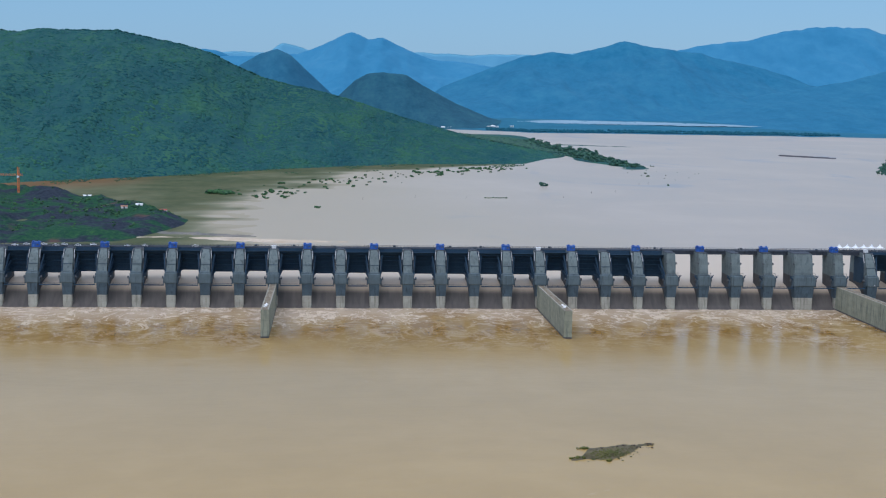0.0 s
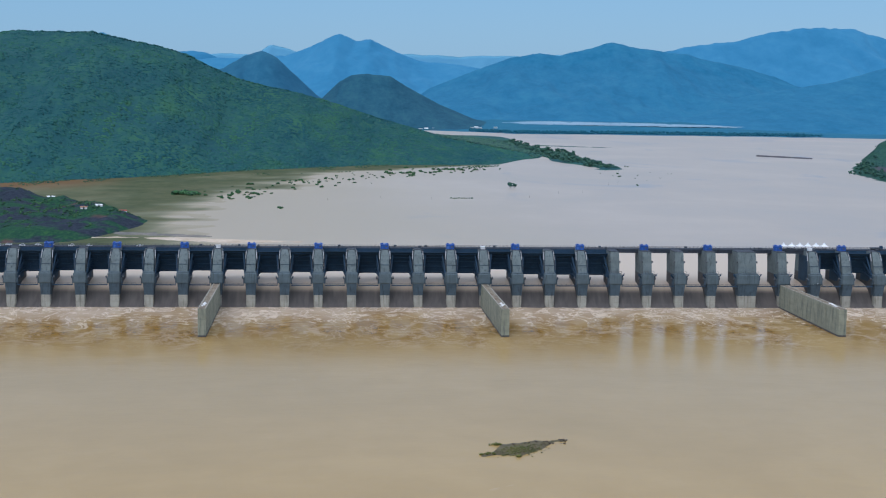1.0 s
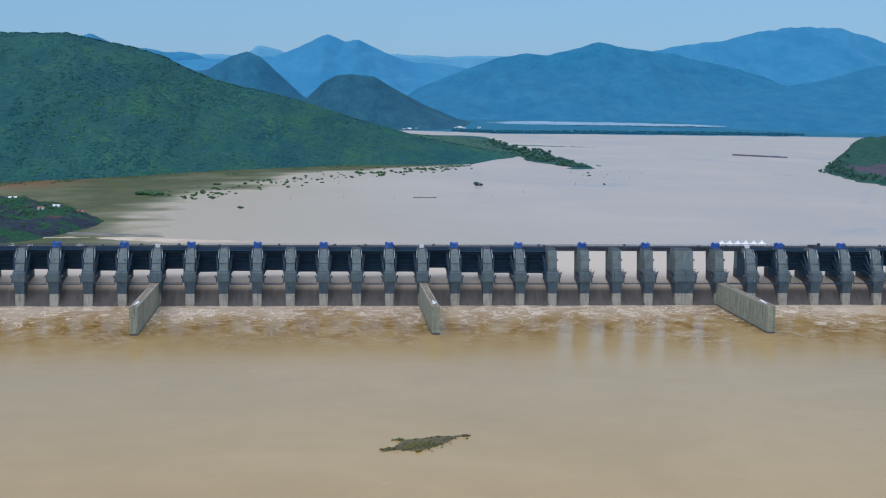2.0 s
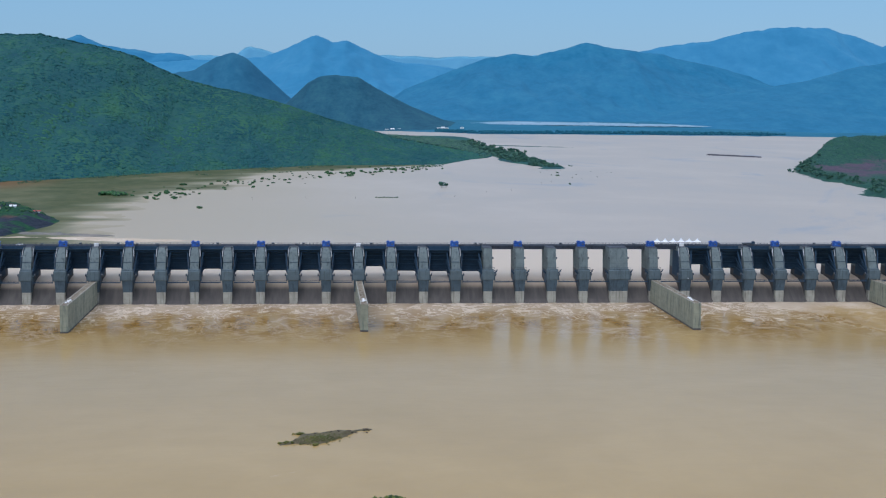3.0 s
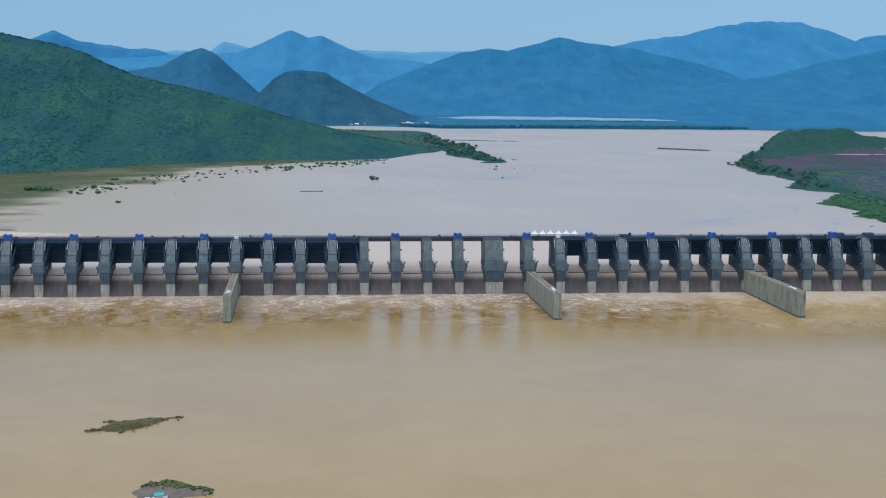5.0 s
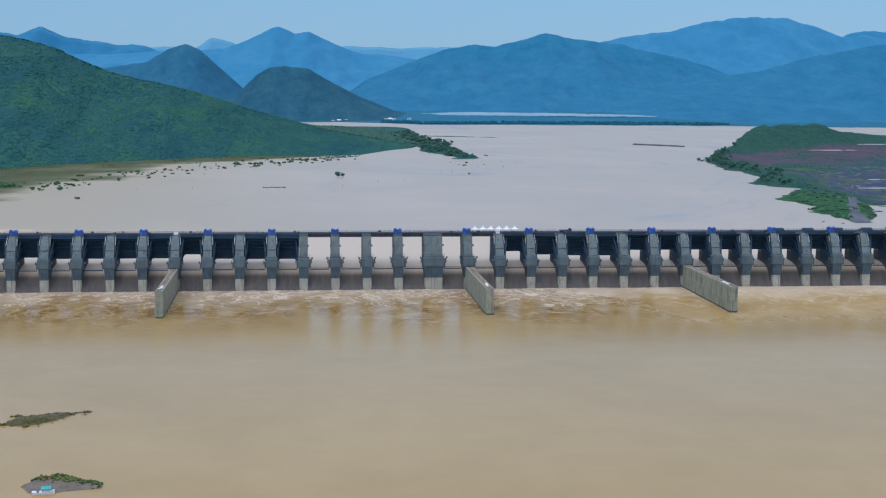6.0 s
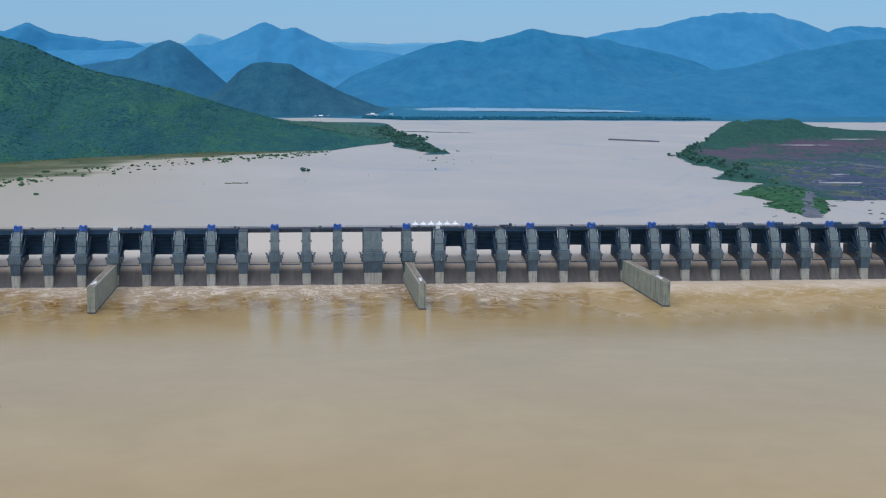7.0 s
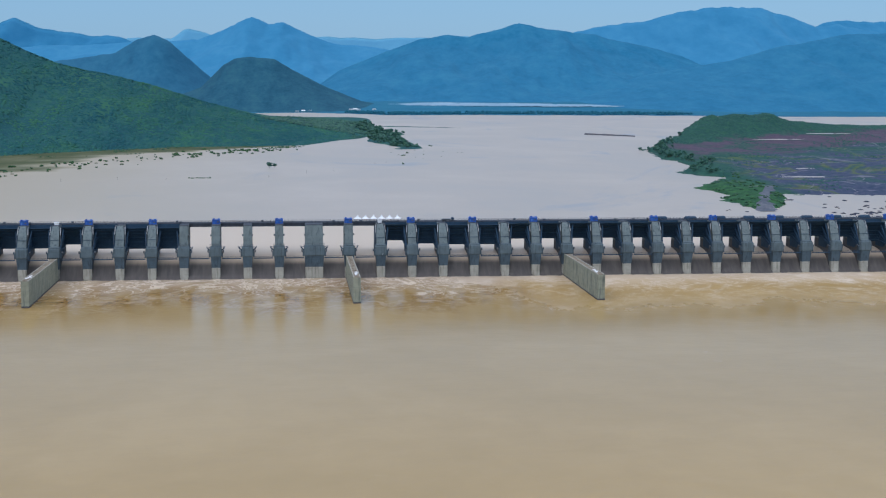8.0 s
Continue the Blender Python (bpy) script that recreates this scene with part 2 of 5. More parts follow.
def river_water():
    """Silty flood water: smooth and brown downstream, pale froth and ochre patches for pier reflections below the dam.
    """
    m, nt, bsdf, co = base_material("silty_river_water", 0.14)
    bsdf.inputs["IOR"].default_value = 1.22
    big = noise_node(nt, co, 0.006, 4, 0.55, (1, 1.1, 1), 0.6)
    fine = noise_node(nt, co, 0.05, 5, 0.6, (1, 0.8, 1), 0.4)
    fac = math_node(nt, "ADD", math_node(nt, "MULTIPLY", big, 0.7), math_node(nt, "MULTIPLY", fine, 0.3))
    col = ramp_mix(nt, fac, [(0.36, (0.366, 0.246, 0.088)), (0.5, (0.395, 0.266, 0.099)), (0.64, (0.425, 0.29, 0.113))])
    sep = nt.nodes.new("ShaderNodeSeparateXYZ")
    nt.links.new(co, sep.inputs["Vector"])
    wander = math_node(nt, "MULTIPLY", math_node(nt, "SUBTRACT", noise_node(nt, co, 0.02, 4, 0.6, (1, 0.5, 1)), 0.5), 130.0)
    edge = math_node(nt, "ADD", sep.outputs["Y"], wander)
    zone = ramp_value(nt, edge, -168.0, -92.0)
    # painted ochre patches stand in for the piers' dark reflections
    mirror_patch = ramp_value(nt, noise_node(nt, co, 0.045, 5, 0.6, (1, 0.45, 1), 1.0), 0.40, 0.60)
    calm = math_node(nt, "SUBTRACT", 1.0, math_node(nt, "MULTIPLY", ramp_value(nt, sep.outputs["X"], 0.85 * pier_x(27), 0.85 * pier_x(31)), 0.85))  # the ochre patches fade towards the far bays
    ochre = math_node(nt, "MULTIPLY", math_node(nt, "MULTIPLY", zone, calm), math_node(nt, "ADD", math_node(nt, "MULTIPLY", mirror_patch, 0.62), 0.38))
    col = mixed(nt, ochre, col, (0.26, 0.138, 0.02))
    near = ramp_value(nt, edge, -95.0, -18.0)
    froth = ramp_value(nt, noise_node(nt, co, 0.085, 8, 0.7, (0.7, 0.5, 1), 1.6), 0.5, 0.66)
    ridge = math_node(nt, "ABSOLUTE", math_node(nt, "SUBTRACT", noise_node(nt, co, 0.05, 7, 0.62, (0.6, 0.55, 1), 1.8), 0.5))
    thread = math_node(nt, "SUBTRACT", 1.0, ramp_value(nt, ridge, 0.0, 0.03))
    froth = math_node(nt, "MAXIMUM", froth, math_node(nt, "MULTIPLY", thread, 0.75))
    white = math_node(nt, "MULTIPLY", math_node(nt, "MULTIPLY", froth, zone), math_node(nt, "ADD", math_node(nt, "MULTIPLY", near, 0.62), 0.34))
    fleck = math_node(nt, "MULTIPLY", ramp_value(nt, noise_node(nt, co, 0.03, 6, 0.65, (0.6, 0.9, 1), 0.8), 0.68, 0.8), 0.35)
    white = math_node(nt, "MAXIMUM", white, fleck)
    col = mixed(nt, white, col, (0.72, 0.63, 0.50))
    col = mixed(nt, math_node(nt, "MULTIPLY", ramp_value(nt, edge, -82.0, -8.0), 0.72), col, (0.66, 0.545, 0.42))
    nt.links.new(col, bsdf.inputs["Base Color"])
    rgh = math_node(nt, "ADD", math_node(nt, "MULTIPLY", math_node(nt, "MAXIMUM", white, math_node(nt, "MULTIPLY", near, 0.35)), 0.36), 0.14)
    rgh = math_node(nt, "ADD", rgh, math_node(nt, "MULTIPLY", math_node(nt, "MULTIPLY", zone, math_node(nt, "SUBTRACT", 1.0, calm)), 0.35))
    nt.links.new(rgh, bsdf.inputs["Roughness"])
    ripple = noise_node(nt, co, 0.5, 4, 0.6, (0.3, 0.8, 1), 0.2)
    swell = noise_node(nt, co, 0.12, 3, 0.55, (0.4, 0.8, 1))
    height = math_node(nt, "ADD", math_node(nt, "MULTIPLY", ripple, 0.2), swell)
    churn = math_node(nt, "MULTIPLY", math_node(nt, "MULTIPLY", zone, noise_node(nt, co, 0.14, 5, 0.6, (0.5, 0.7, 1), 0.6)), 0.6)
    add_bump(nt, bsdf, math_node(nt, "ADD", height, churn), 0.18, 0.5)
    return m


def lake_water(name, light, mid, dark, rough, wave):
    """Still silty reservoir water with faint grey-blue slicks."""
    m, nt, bsdf, co = base_material(name, rough)
    bsdf.inputs["IOR"].default_value = 1.2
    big = noise_node(nt, co, 0.0045, 4, 0.55, (1, 0.8, 1), 0.6)
    fine = noise_node(nt, co, 0.03, 5, 0.6, (1, 0.5, 1), 0.4)
    fac = math_node(nt, "ADD", math_node(nt, "MULTIPLY", big, 0.75), math_node(nt, "MULTIPLY", fine, 0.25))
    col = ramp_mix(nt, fac, [(0.36, dark), (0.5, mid), (0.64, light)])
    slick = ramp_value(nt, noise_node(nt, co, 0.0042, 6, 0.62, (1.0, 0.42, 1), 1.5), 0.55, 0.66)
    col = mixed(nt, math_node(nt, "MULTIPLY", slick, 0.7), col, (0.265, 0.285, 0.31))
    sep = nt.nodes.new("ShaderNodeSeparateXYZ")
    nt.links.new(co, sep.inputs["Vector"])
    drift = math_node(nt, "ADD", sep.outputs["X"], math_node(nt, "MULTIPLY", big, 260.0))
    plume = math_node(nt, "SUBTRACT", 1.0, ramp_value(nt, drift, 260.0, 640.0))  # thicker silt towards the mud flat
    col = mixed(nt, math_node(nt, "MULTIPLY", plume, 0.75), col, (0.405, 0.335, 0.225))
    nt.links.new(col, bsdf.inputs["Base Color"])
    ripple = noise_node(nt, co, 0.5, 4, 0.6, (0.3, 0.8, 1), 0.2)
    swell = noise_node(nt, co, 0.12, 3, 0.55, (0.4, 0.8, 1))
    add_bump(nt, bsdf, math_node(nt, "ADD", math_node(nt, "MULTIPLY", ripple, 0.35), swell), wave, 0.5)
    return m


SILT = (0.415, 0.36, 0.298)  # colour of the suspended silt in the reservoir
M_RIVER = river_water()
M_LAKE = lake_water("silty_reservoir_water", (0.455, 0.395, 0.325), SILT, (0.385, 0.345, 0.295), 0.38, 0.1)
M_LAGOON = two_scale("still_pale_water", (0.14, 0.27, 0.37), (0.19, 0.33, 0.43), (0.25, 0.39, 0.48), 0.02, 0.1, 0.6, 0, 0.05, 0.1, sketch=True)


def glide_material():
    """Silty water from a smooth brink to a streaked sheet; the sheet's shade is painted dark by height."""
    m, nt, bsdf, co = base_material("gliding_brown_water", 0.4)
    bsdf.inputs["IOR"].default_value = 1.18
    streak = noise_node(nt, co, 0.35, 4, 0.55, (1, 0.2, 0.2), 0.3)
    # dark tones of the steep fall, its shade put into the colour
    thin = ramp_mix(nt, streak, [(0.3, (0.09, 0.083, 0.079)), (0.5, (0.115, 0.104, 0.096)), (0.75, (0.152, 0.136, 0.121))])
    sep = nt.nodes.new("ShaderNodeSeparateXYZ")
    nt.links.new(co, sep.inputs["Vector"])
    # height mask: painted bright above the brink, painted shade below
    lit_brink = ramp_value(nt, math_node(nt, "ADD", sep.outputs["Z"], math_node(nt, "MULTIPLY", streak, 0.6)), 7.6, 11.4)
    nt.links.new(mixed(nt, lit_brink, thin, (0.55, 0.452, 0.342)), bsdf.inputs["Base Color"])
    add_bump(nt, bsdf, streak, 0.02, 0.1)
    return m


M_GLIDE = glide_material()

# forest greens lightened and blued, a thin haze put into the colour
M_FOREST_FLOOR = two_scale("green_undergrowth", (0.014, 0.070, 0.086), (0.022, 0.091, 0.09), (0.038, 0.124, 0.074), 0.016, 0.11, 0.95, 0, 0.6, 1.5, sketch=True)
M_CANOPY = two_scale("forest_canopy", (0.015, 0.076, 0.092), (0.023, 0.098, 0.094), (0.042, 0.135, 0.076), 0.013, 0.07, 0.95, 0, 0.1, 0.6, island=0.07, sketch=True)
# aerial haze is mixed into the hill colours, bluer and paler with distance
M_HILL_NEAR = two_scale("hazed_near_hill", (0.010, 0.068, 0.112), (0.018, 0.09, 0.138), (0.028, 0.114, 0.152), 0.03, 0.11, 0.95, 0, 0.35, 3.0, sketch=True)
M_HILL_MID = two_scale("hazed_mid_hill", (0.016, 0.10, 0.178), (0.022, 0.12, 0.204), (0.032, 0.142, 0.222), 0.025, 0.09, 0.95, 0, 0.3, 3.0, sketch=True)
M_HILL_FAR = two_scale("hazed_far_hill", (0.015, 0.134, 0.246), (0.023, 0.158, 0.281), (0.034, 0.184, 0.30), 0.016, 0.06, 0.95, 0, 0.15, 2.0, sketch=True)
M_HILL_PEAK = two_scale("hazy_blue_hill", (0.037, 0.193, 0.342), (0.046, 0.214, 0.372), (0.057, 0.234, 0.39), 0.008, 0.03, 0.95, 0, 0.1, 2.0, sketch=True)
M_HILL_LAST = two_scale("hazed_skyline_hill", (0.125, 0.345, 0.50), (0.135, 0.36, 0.515), (0.145, 0.375, 0.53), 0.004, 0.02, 0.95, 0, 0.05, 2.0, sketch=True)
# the far plain has the haze's blue in its colour too
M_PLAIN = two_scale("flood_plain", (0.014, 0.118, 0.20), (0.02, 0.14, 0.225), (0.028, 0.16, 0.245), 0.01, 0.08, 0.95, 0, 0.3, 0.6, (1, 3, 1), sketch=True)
M_BED = two_scale("river_bed", (0.1, 0.08, 0.06), (0.14, 0.11, 0.08), (0.18, 0.14, 0.1), 0.02, 0.2)
def marsh_material():
    """Olive mud and drowned grass that fades into silty shallows where it lies lowest."""
    m, nt, bsdf, co = base_material("olive_mud_flat", 0.18, sketch=True)
    a = noise_node(nt, co, 0.015, 5, 0.6, (1, 2.8, 1), 0.5)
    fine = noise_node(nt, co, 0.12, 5, 0.65, (1, 2.2, 1))
    mud = ramp_mix(nt, math_node(nt, "ADD", math_node(nt, "MULTIPLY", a, 0.65), math_node(nt, "MULTIPLY", fine, 0.35)), [(0.36, (0.042, 0.064, 0.026)), (0.5, (0.074, 0.088, 0.038)), (0.64, (0.12, 0.12, 0.06))])
    sep = nt.nodes.new("ShaderNodeSeparateXYZ")
    nt.links.new(co, sep.inputs["Vector"])
    dry = ramp_value(nt, sep.outputs["Z"], (LAKE + 0.03) * 0.85, (LAKE + 0.34) * 0.85)
    tone = math_node(nt, "ADD", sep.outputs["Y"], math_node(nt, "MULTIPLY", math_node(nt, "ADD", sep.outputs["X"], math_node(nt, "MULTIPLY", a, 160.0)), -0.42))
    soil = math_node(nt, "MULTIPLY", ramp_value(nt, tone, 285.0, 330.0), math_node(nt, "SUBTRACT", 1.0, ramp_value(nt, sep.outputs["X"], -150.0, -60.0)))
    mud = mixed(nt, math_node(nt, "MULTIPLY", soil, 0.8), mud, (0.17, 0.09, 0.04))
    shoal = mixed(nt, ramp_value(nt, sep.outputs["Z"], (LAKE + 0.0) * 0.85, (LAKE + 0.14) * 0.85), (0.37, 0.31, 0.21), (0.17, 0.165, 0.085))
    nt.links.new(mixed(nt, dry, shoal, mud), bsdf.inputs["Base Color"])
    bsdf.inputs["IOR"].default_value = 1.16
    nt.links.new(math_node(nt, "ADD", math_node(nt, "MULTIPLY", dry, 0.3), 0.42), bsdf.inputs["Roughness"])
    add_bump(nt, bsdf, fine, 0.06, 0.3)
    return m


M_MARSH = marsh_material()
def spoil_material():
    """Dark blue-grey rockfill with bright scrub in patches and some bare orange soil."""
    m, nt, bsdf, co = base_material("rockfill_and_scrub", 0.95, sketch=True)
    fine = noise_node(nt, co, 0.3, 5, 0.65, (1, 1.5, 1))
    patch = noise_node(nt, co, 0.028, 5, 0.6, (1, 2.6, 1), 0.4)
    bare = noise_node(nt, co, 0.019, 3, 0.5, (1, 2.0, 1), 0.4)
    green = ramp_mix(nt, fine, [(0.3, (0.008, 0.04, 0.03)), (0.5, (0.015, 0.066, 0.034)), (0.7, (0.036, 0.115, 0.036))])
    rock = ramp_mix(nt, fine, [(0.3, (0.012, 0.019, 0.032)), (0.5, (0.022, 0.032, 0.05)), (0.7, (0.045, 0.055, 0.075))])
    col = mixed(nt, ramp_value(nt, patch, 0.45, 0.55), rock, green)
    col = mixed(nt, ramp_value(nt, bare, 0.64, 0.74), col, (0.10, 0.06, 0.055))
    nt.links.new(col, bsdf.inputs["Base Color"])
    add_bump(nt, bsdf, fine, 0.8, 1.0)
    return m


M_ROCKFILL = spoil_material()
def headland_material():
    """Purple-brown stripped soil in a belt, scrub on the hill and along the water, bright grass at the low point."""
    m, nt, bsdf, co = base_material("stripped_soil_and_scrub", 0.95, sketch=True)
    sep = nt.nodes.new("ShaderNodeSeparateXYZ")
    nt.links.new(co, sep.inputs["Vector"])
    warp = math_node(nt, "SUBTRACT", noise_node(nt, co, 0.02, 5, 0.6, (1, 1.8, 1), 0.6), 0.5)
    fine = noise_node(nt, co, 0.16, 5, 0.65, (1, 1.5, 1))
    patch = noise_node(nt, co, 0.016, 6, 0.65, (0.9, 1.7, 1), 1.0)
    scrub = ramp_mix(nt, fine, [(0.3, (0.013, 0.055, 0.05)), (0.5, (0.021, 0.078, 0.06)), (0.7, (0.036, 0.11, 0.06))])
    grass = ramp_mix(nt, fine, [(0.32, (0.012, 0.055, 0.03)), (0.5, (0.026, 0.088, 0.036)), (0.66, (0.05, 0.138, 0.048))])
    soil = ramp_mix(nt, fine, [(0.3, (0.027, 0.046, 0.085)), (0.5, (0.048, 0.064, 0.108)), (0.7, (0.085, 0.092, 0.138))])
    belt = ramp_mix(nt, fine, [(0.3, (0.052, 0.046, 0.072)), (0.5, (0.082, 0.062, 0.09)), (0.7, (0.118, 0.08, 0.10))])
    x = math_node(nt, "ADD", sep.outputs["X"], math_node(nt, "MULTIPLY", warp, 90.0))
    y = math_node(nt, "ADD", sep.outputs["Y"], math_node(nt, "MULTIPLY", warp, 90.0))
    slope = math_node(nt, "ADD", y, math_node(nt, "MULTIPLY", sep.outputs["X"], -0.42))
    hilltop = ramp_value(nt, slope, 98.0 * 0.85, 122.0 * 0.85)
    band = ramp_value(nt, slope, -60.0 * 0.85, 10.0 * 0.85)
    col = mixed(nt, band, soil, belt)
    rim = math_node(nt, "SUBTRACT", 1.0, ramp_value(nt, x, 1012.0 * 0.85, 1050.0 * 0.85))
    col = mixed(nt, math_node(nt, "MULTIPLY", ramp_value(nt, patch, 0.52, 0.6), 0.75), col, scrub)
    lush = math_node(nt, "MULTIPLY", ramp_value(nt, slope, -84.0, -50.0), math_node(nt, "SUBTRACT", 1.0, ramp_value(nt, slope, -20.0, 6.0)))
    lush = math_node(nt, "MULTIPLY", lush, ramp_value(nt, noise_node(nt, co, 0.011, 5, 0.6, (0.6, 1.6, 1), 0.8), 0.40, 0.56))
    col = mixed(nt, math_node(nt, "MULTIPLY", lush, 0.85), col, scrub)
    bow = math_node(nt, "ABSOLUTE", math_node(nt, "SUBTRACT", noise_node(nt, co, 0.0085, 4, 0.5, (0.8, 1.7, 1), 1.2), 0.5))
    low_side = math_node(nt, "SUBTRACT", 1.0, ramp_value(nt, slope, -40.0, 0.0))
    col = mixed(nt, math_node(nt, "MULTIPLY", math_node(nt, "SUBTRACT", 1.0, ramp_value(nt, bow, 0.005, 0.035)), math_node(nt, "MULTIPLY", low_side, 0.75)), col, (0.085, 0.12, 0.04))
    rut = math_node(nt, "ABSOLUTE", math_node(nt, "SUBTRACT", noise_node(nt, co, 0.014, 3, 0.5, (1.0, 1.4, 1), 0.9), 0.47))
    col = mixed(nt, math_node(nt, "MULTIPLY", math_node(nt, "SUBTRACT", 1.0, ramp_value(nt, rut, 0.002, 0.009)), math_node(nt, "MULTIPLY", low_side, 0.7)), col, (0.21, 0.20, 0.225))
    col = mixed(nt, rim, col, scrub)
    low = math_node(nt, "SUBTRACT", 1.0, ramp_value(nt, y, 225.0 * 0.85, 265.0 * 0.85))
    point = math_node(nt, "SUBTRACT", 1.0, ramp_value(nt, x, 1015.0 * 0.85, 1040.0 * 0.85))
    col = mixed(nt, math_node(nt, "MULTIPLY", math_node(nt, "MULTIPLY", low, point), ramp_value(nt, patch, 0.36, 0.5)), col, grass)
    scrape = ramp_value(nt, noise_node(nt, co, 0.03, 6, 0.7, (0.5, 4.0, 1), 0.8), 0.62, 0.68)
    col = mixed(nt, math_node(nt, "MULTIPLY", scrape, 0.6), col, (0.2, 0.19, 0.23))
    col = mixed(nt, hilltop, col, scrub)
    nt.links.new(col, bsdf.inputs["Base Color"])
    add_bump(nt, bsdf, fine, 0.5, 0.8)
    return m


M_HEAD = headland_material()
M_BUSH = two_scale("bush_leaves", (0.012, 0.048, 0.026), (0.024, 0.082, 0.034), (0.042, 0.125, 0.04), 0.1, 0.8, 0.9, 0, 0.4, 0.3, island=0.4)
M_BARK = two_scale("bark", (0.05, 0.035, 0.025), (0.08, 0.06, 0.04), (0.12, 0.09, 0.06), 1.0, 5.0)
M_ISLET = two_scale("weedy_grey_rock", (0.062, 0.05, 0.025), (0.102, 0.085, 0.043), (0.15, 0.128, 0.064), 0.12, 0.7, 0.95, 0, 0.6, 0.3)
M_ISLETSAND = two_scale("grey_brown_sand", (0.105, 0.09, 0.068), (0.15, 0.124, 0.095), (0.195, 0.168, 0.145), 0.1, 0.6, 0.95, 0, 0.4, 0.2)
M_ISLETGREEN = two_scale("islet_scrub_leaves", (0.03, 0.055, 0.012), (0.062, 0.095, 0.018), (0.115, 0.14, 0.03), 0.15, 0.9, 0.95, 0, 0.4, 0.3, island=0.5)
M_BROWNEARTH = two_scale("reddish_earth", (0.13, 0.075, 0.04), (0.18, 0.11, 0.06), (0.23, 0.15, 0.09), 0.2, 1.2)
M_TURQUOISE = two_scale("turquoise_sheet", (0.02, 0.28, 0.27), (0.04, 0.4, 0.38), (0.1, 0.5, 0.47), 0.4, 2.0, 0.5)
M_WEED = two_scale("fresh_green_weed", (0.055, 0.064, 0.014), (0.09, 0.098, 0.02), (0.135, 0.128, 0.026), 0.15, 0.9, 0.95, 0, 0.8, 0.3)
M_EARTH = two_scale("earth_embankment", (0.09, 0.08, 0.06), (0.14, 0.12, 0.09), (0.18, 0.16, 0.12), 0.02, 0.2)
M_DARKROCK = two_scale("dark_spoil_rock", (0.025, 0.03, 0.05), (0.045, 0.05, 0.075), (0.08, 0.085, 0.11), 0.06, 0.4, 0.95, 0, 0.8, 0.6)
M_GRAVEL = two_scale("worn_grey_gravel", (0.04, 0.05, 0.07), (0.075, 0.085, 0.11), (0.14, 0.145, 0.165), 0.06, 0.5, sketch=True)
M_ORANGE = two_scale("orange_paint", (0.5, 0.13, 0.03), (0.62, 0.18, 0.05), (0.7, 0.24, 0.08), 0.5, 2.0, 0.5)
M_PLASTER = two_scale("whitewashed_plaster", (0.6, 0.6, 0.6), (0.75, 0.75, 0.74), (0.82, 0.82, 0.8), 0.3, 2.0)
M_ROOFT = two_scale("clay_roof", (0.25, 0.12, 0.08), (0.35, 0.18, 0.12), (0.42, 0.24, 0.18), 0.3, 2.0)
M_RUST = two_scale("rust_red_sheet", (0.25, 0.06, 0.05), (0.36, 0.09, 0.07), (0.45, 0.14, 0.1), 0.3, 2.0)
# leaf green shifted to blue for the haze over the far shore
M_SHORE_TREES = two_scale("hazed_tree_foliage", (0.010, 0.082, 0.125), (0.016, 0.10, 0.145), (0.024, 0.12, 0.16), 0.02, 0.1, 0.95, 0, 0.2, 0.6, island=0.15, sketch=True)
M_HEADWOOD = two_scale("headland_foliage", (0.021, 0.082, 0.08), (0.030, 0.104, 0.09), (0.046, 0.135, 0.082), 0.02, 0.1, 0.95, 0, 0.1, 0.3, island=0.1, sketch=True)
M_SCRUB = two_scale("shore_scrub_leaves", (0.020, 0.066, 0.045), (0.034, 0.092, 0.05), (0.06, 0.125, 0.055), 0.03, 0.2, 0.95, 0, 0.1, 0.3, island=0.25, sketch=True)
M_TREE = two_scale("dark_tree_leaves", (0.019, 0.074, 0.066), (0.029, 0.10, 0.076), (0.046, 0.13, 0.074), 0.1, 0.8, 0.9, 0, 0.2, 0.3, island=0.3)
M_CARWHITE = two_scale("white_car_paint", (0.68, 0.69, 0.7), (0.78, 0.78, 0.79), (0.82, 0.82, 0.82), 0.5, 3.0, 0.3, 0.0, 0.02, 0.01)
M_TYRE = two_scale("tyre_rubber", (0.012, 0.012, 0.013), (0.02, 0.02, 0.021), (0.03, 0.03, 0.031), 2.0, 9.0, 0.9)
M_MUD = two_scale("dark_wet_mud", (0.02, 0.018, 0.03), (0.035, 0.03, 0.042), (0.06, 0.045, 0.055), 0.1, 0.6, 0.7, sketch=True)
M_SILT = two_scale("ochre_silt", (0.14, 0.11, 0.075), (0.22, 0.18, 0.125), (0.33, 0.29, 0.22), 0.2, 1.2)
M_SANDBAR = two_scale("pale_sand", (0.42, 0.33, 0.23), (0.52, 0.42, 0.31), (0.62, 0.53, 0.42), 0.05, 0.4)
M_SILTBAR = two_scale("grey_silt", (0.10, 0.10, 0.09), (0.16, 0.15, 0.13), (0.24, 0.21, 0.18), 0.05, 0.4, sketch=True)
for m in (M_FOREST_FLOOR, M_CANOPY, M_HILL_NEAR, M_HILL_MID, M_HILL_FAR, M_HILL_PEAK, M_HILL_LAST, M_PLAIN, M_SHORE_TREES, M_HEAD, M_ROCKFILL):
    m.node_tree.nodes["Principled BSDF"].inputs["Specular IOR Level"].default_value = 0.12  # matt leaves and soil


# ---- ground, water and the spillway's mass ----
bed = link_mesh("ground", [(-9900, -9900, -8), (9900, -9900, -8), (9900, 9900, -8), (-9900, 9900, -8)], [(0, 1, 2, 3)], M_BED)
tagged(bed, "brown silty valley floor under the flood water", "ground", kind="structure")


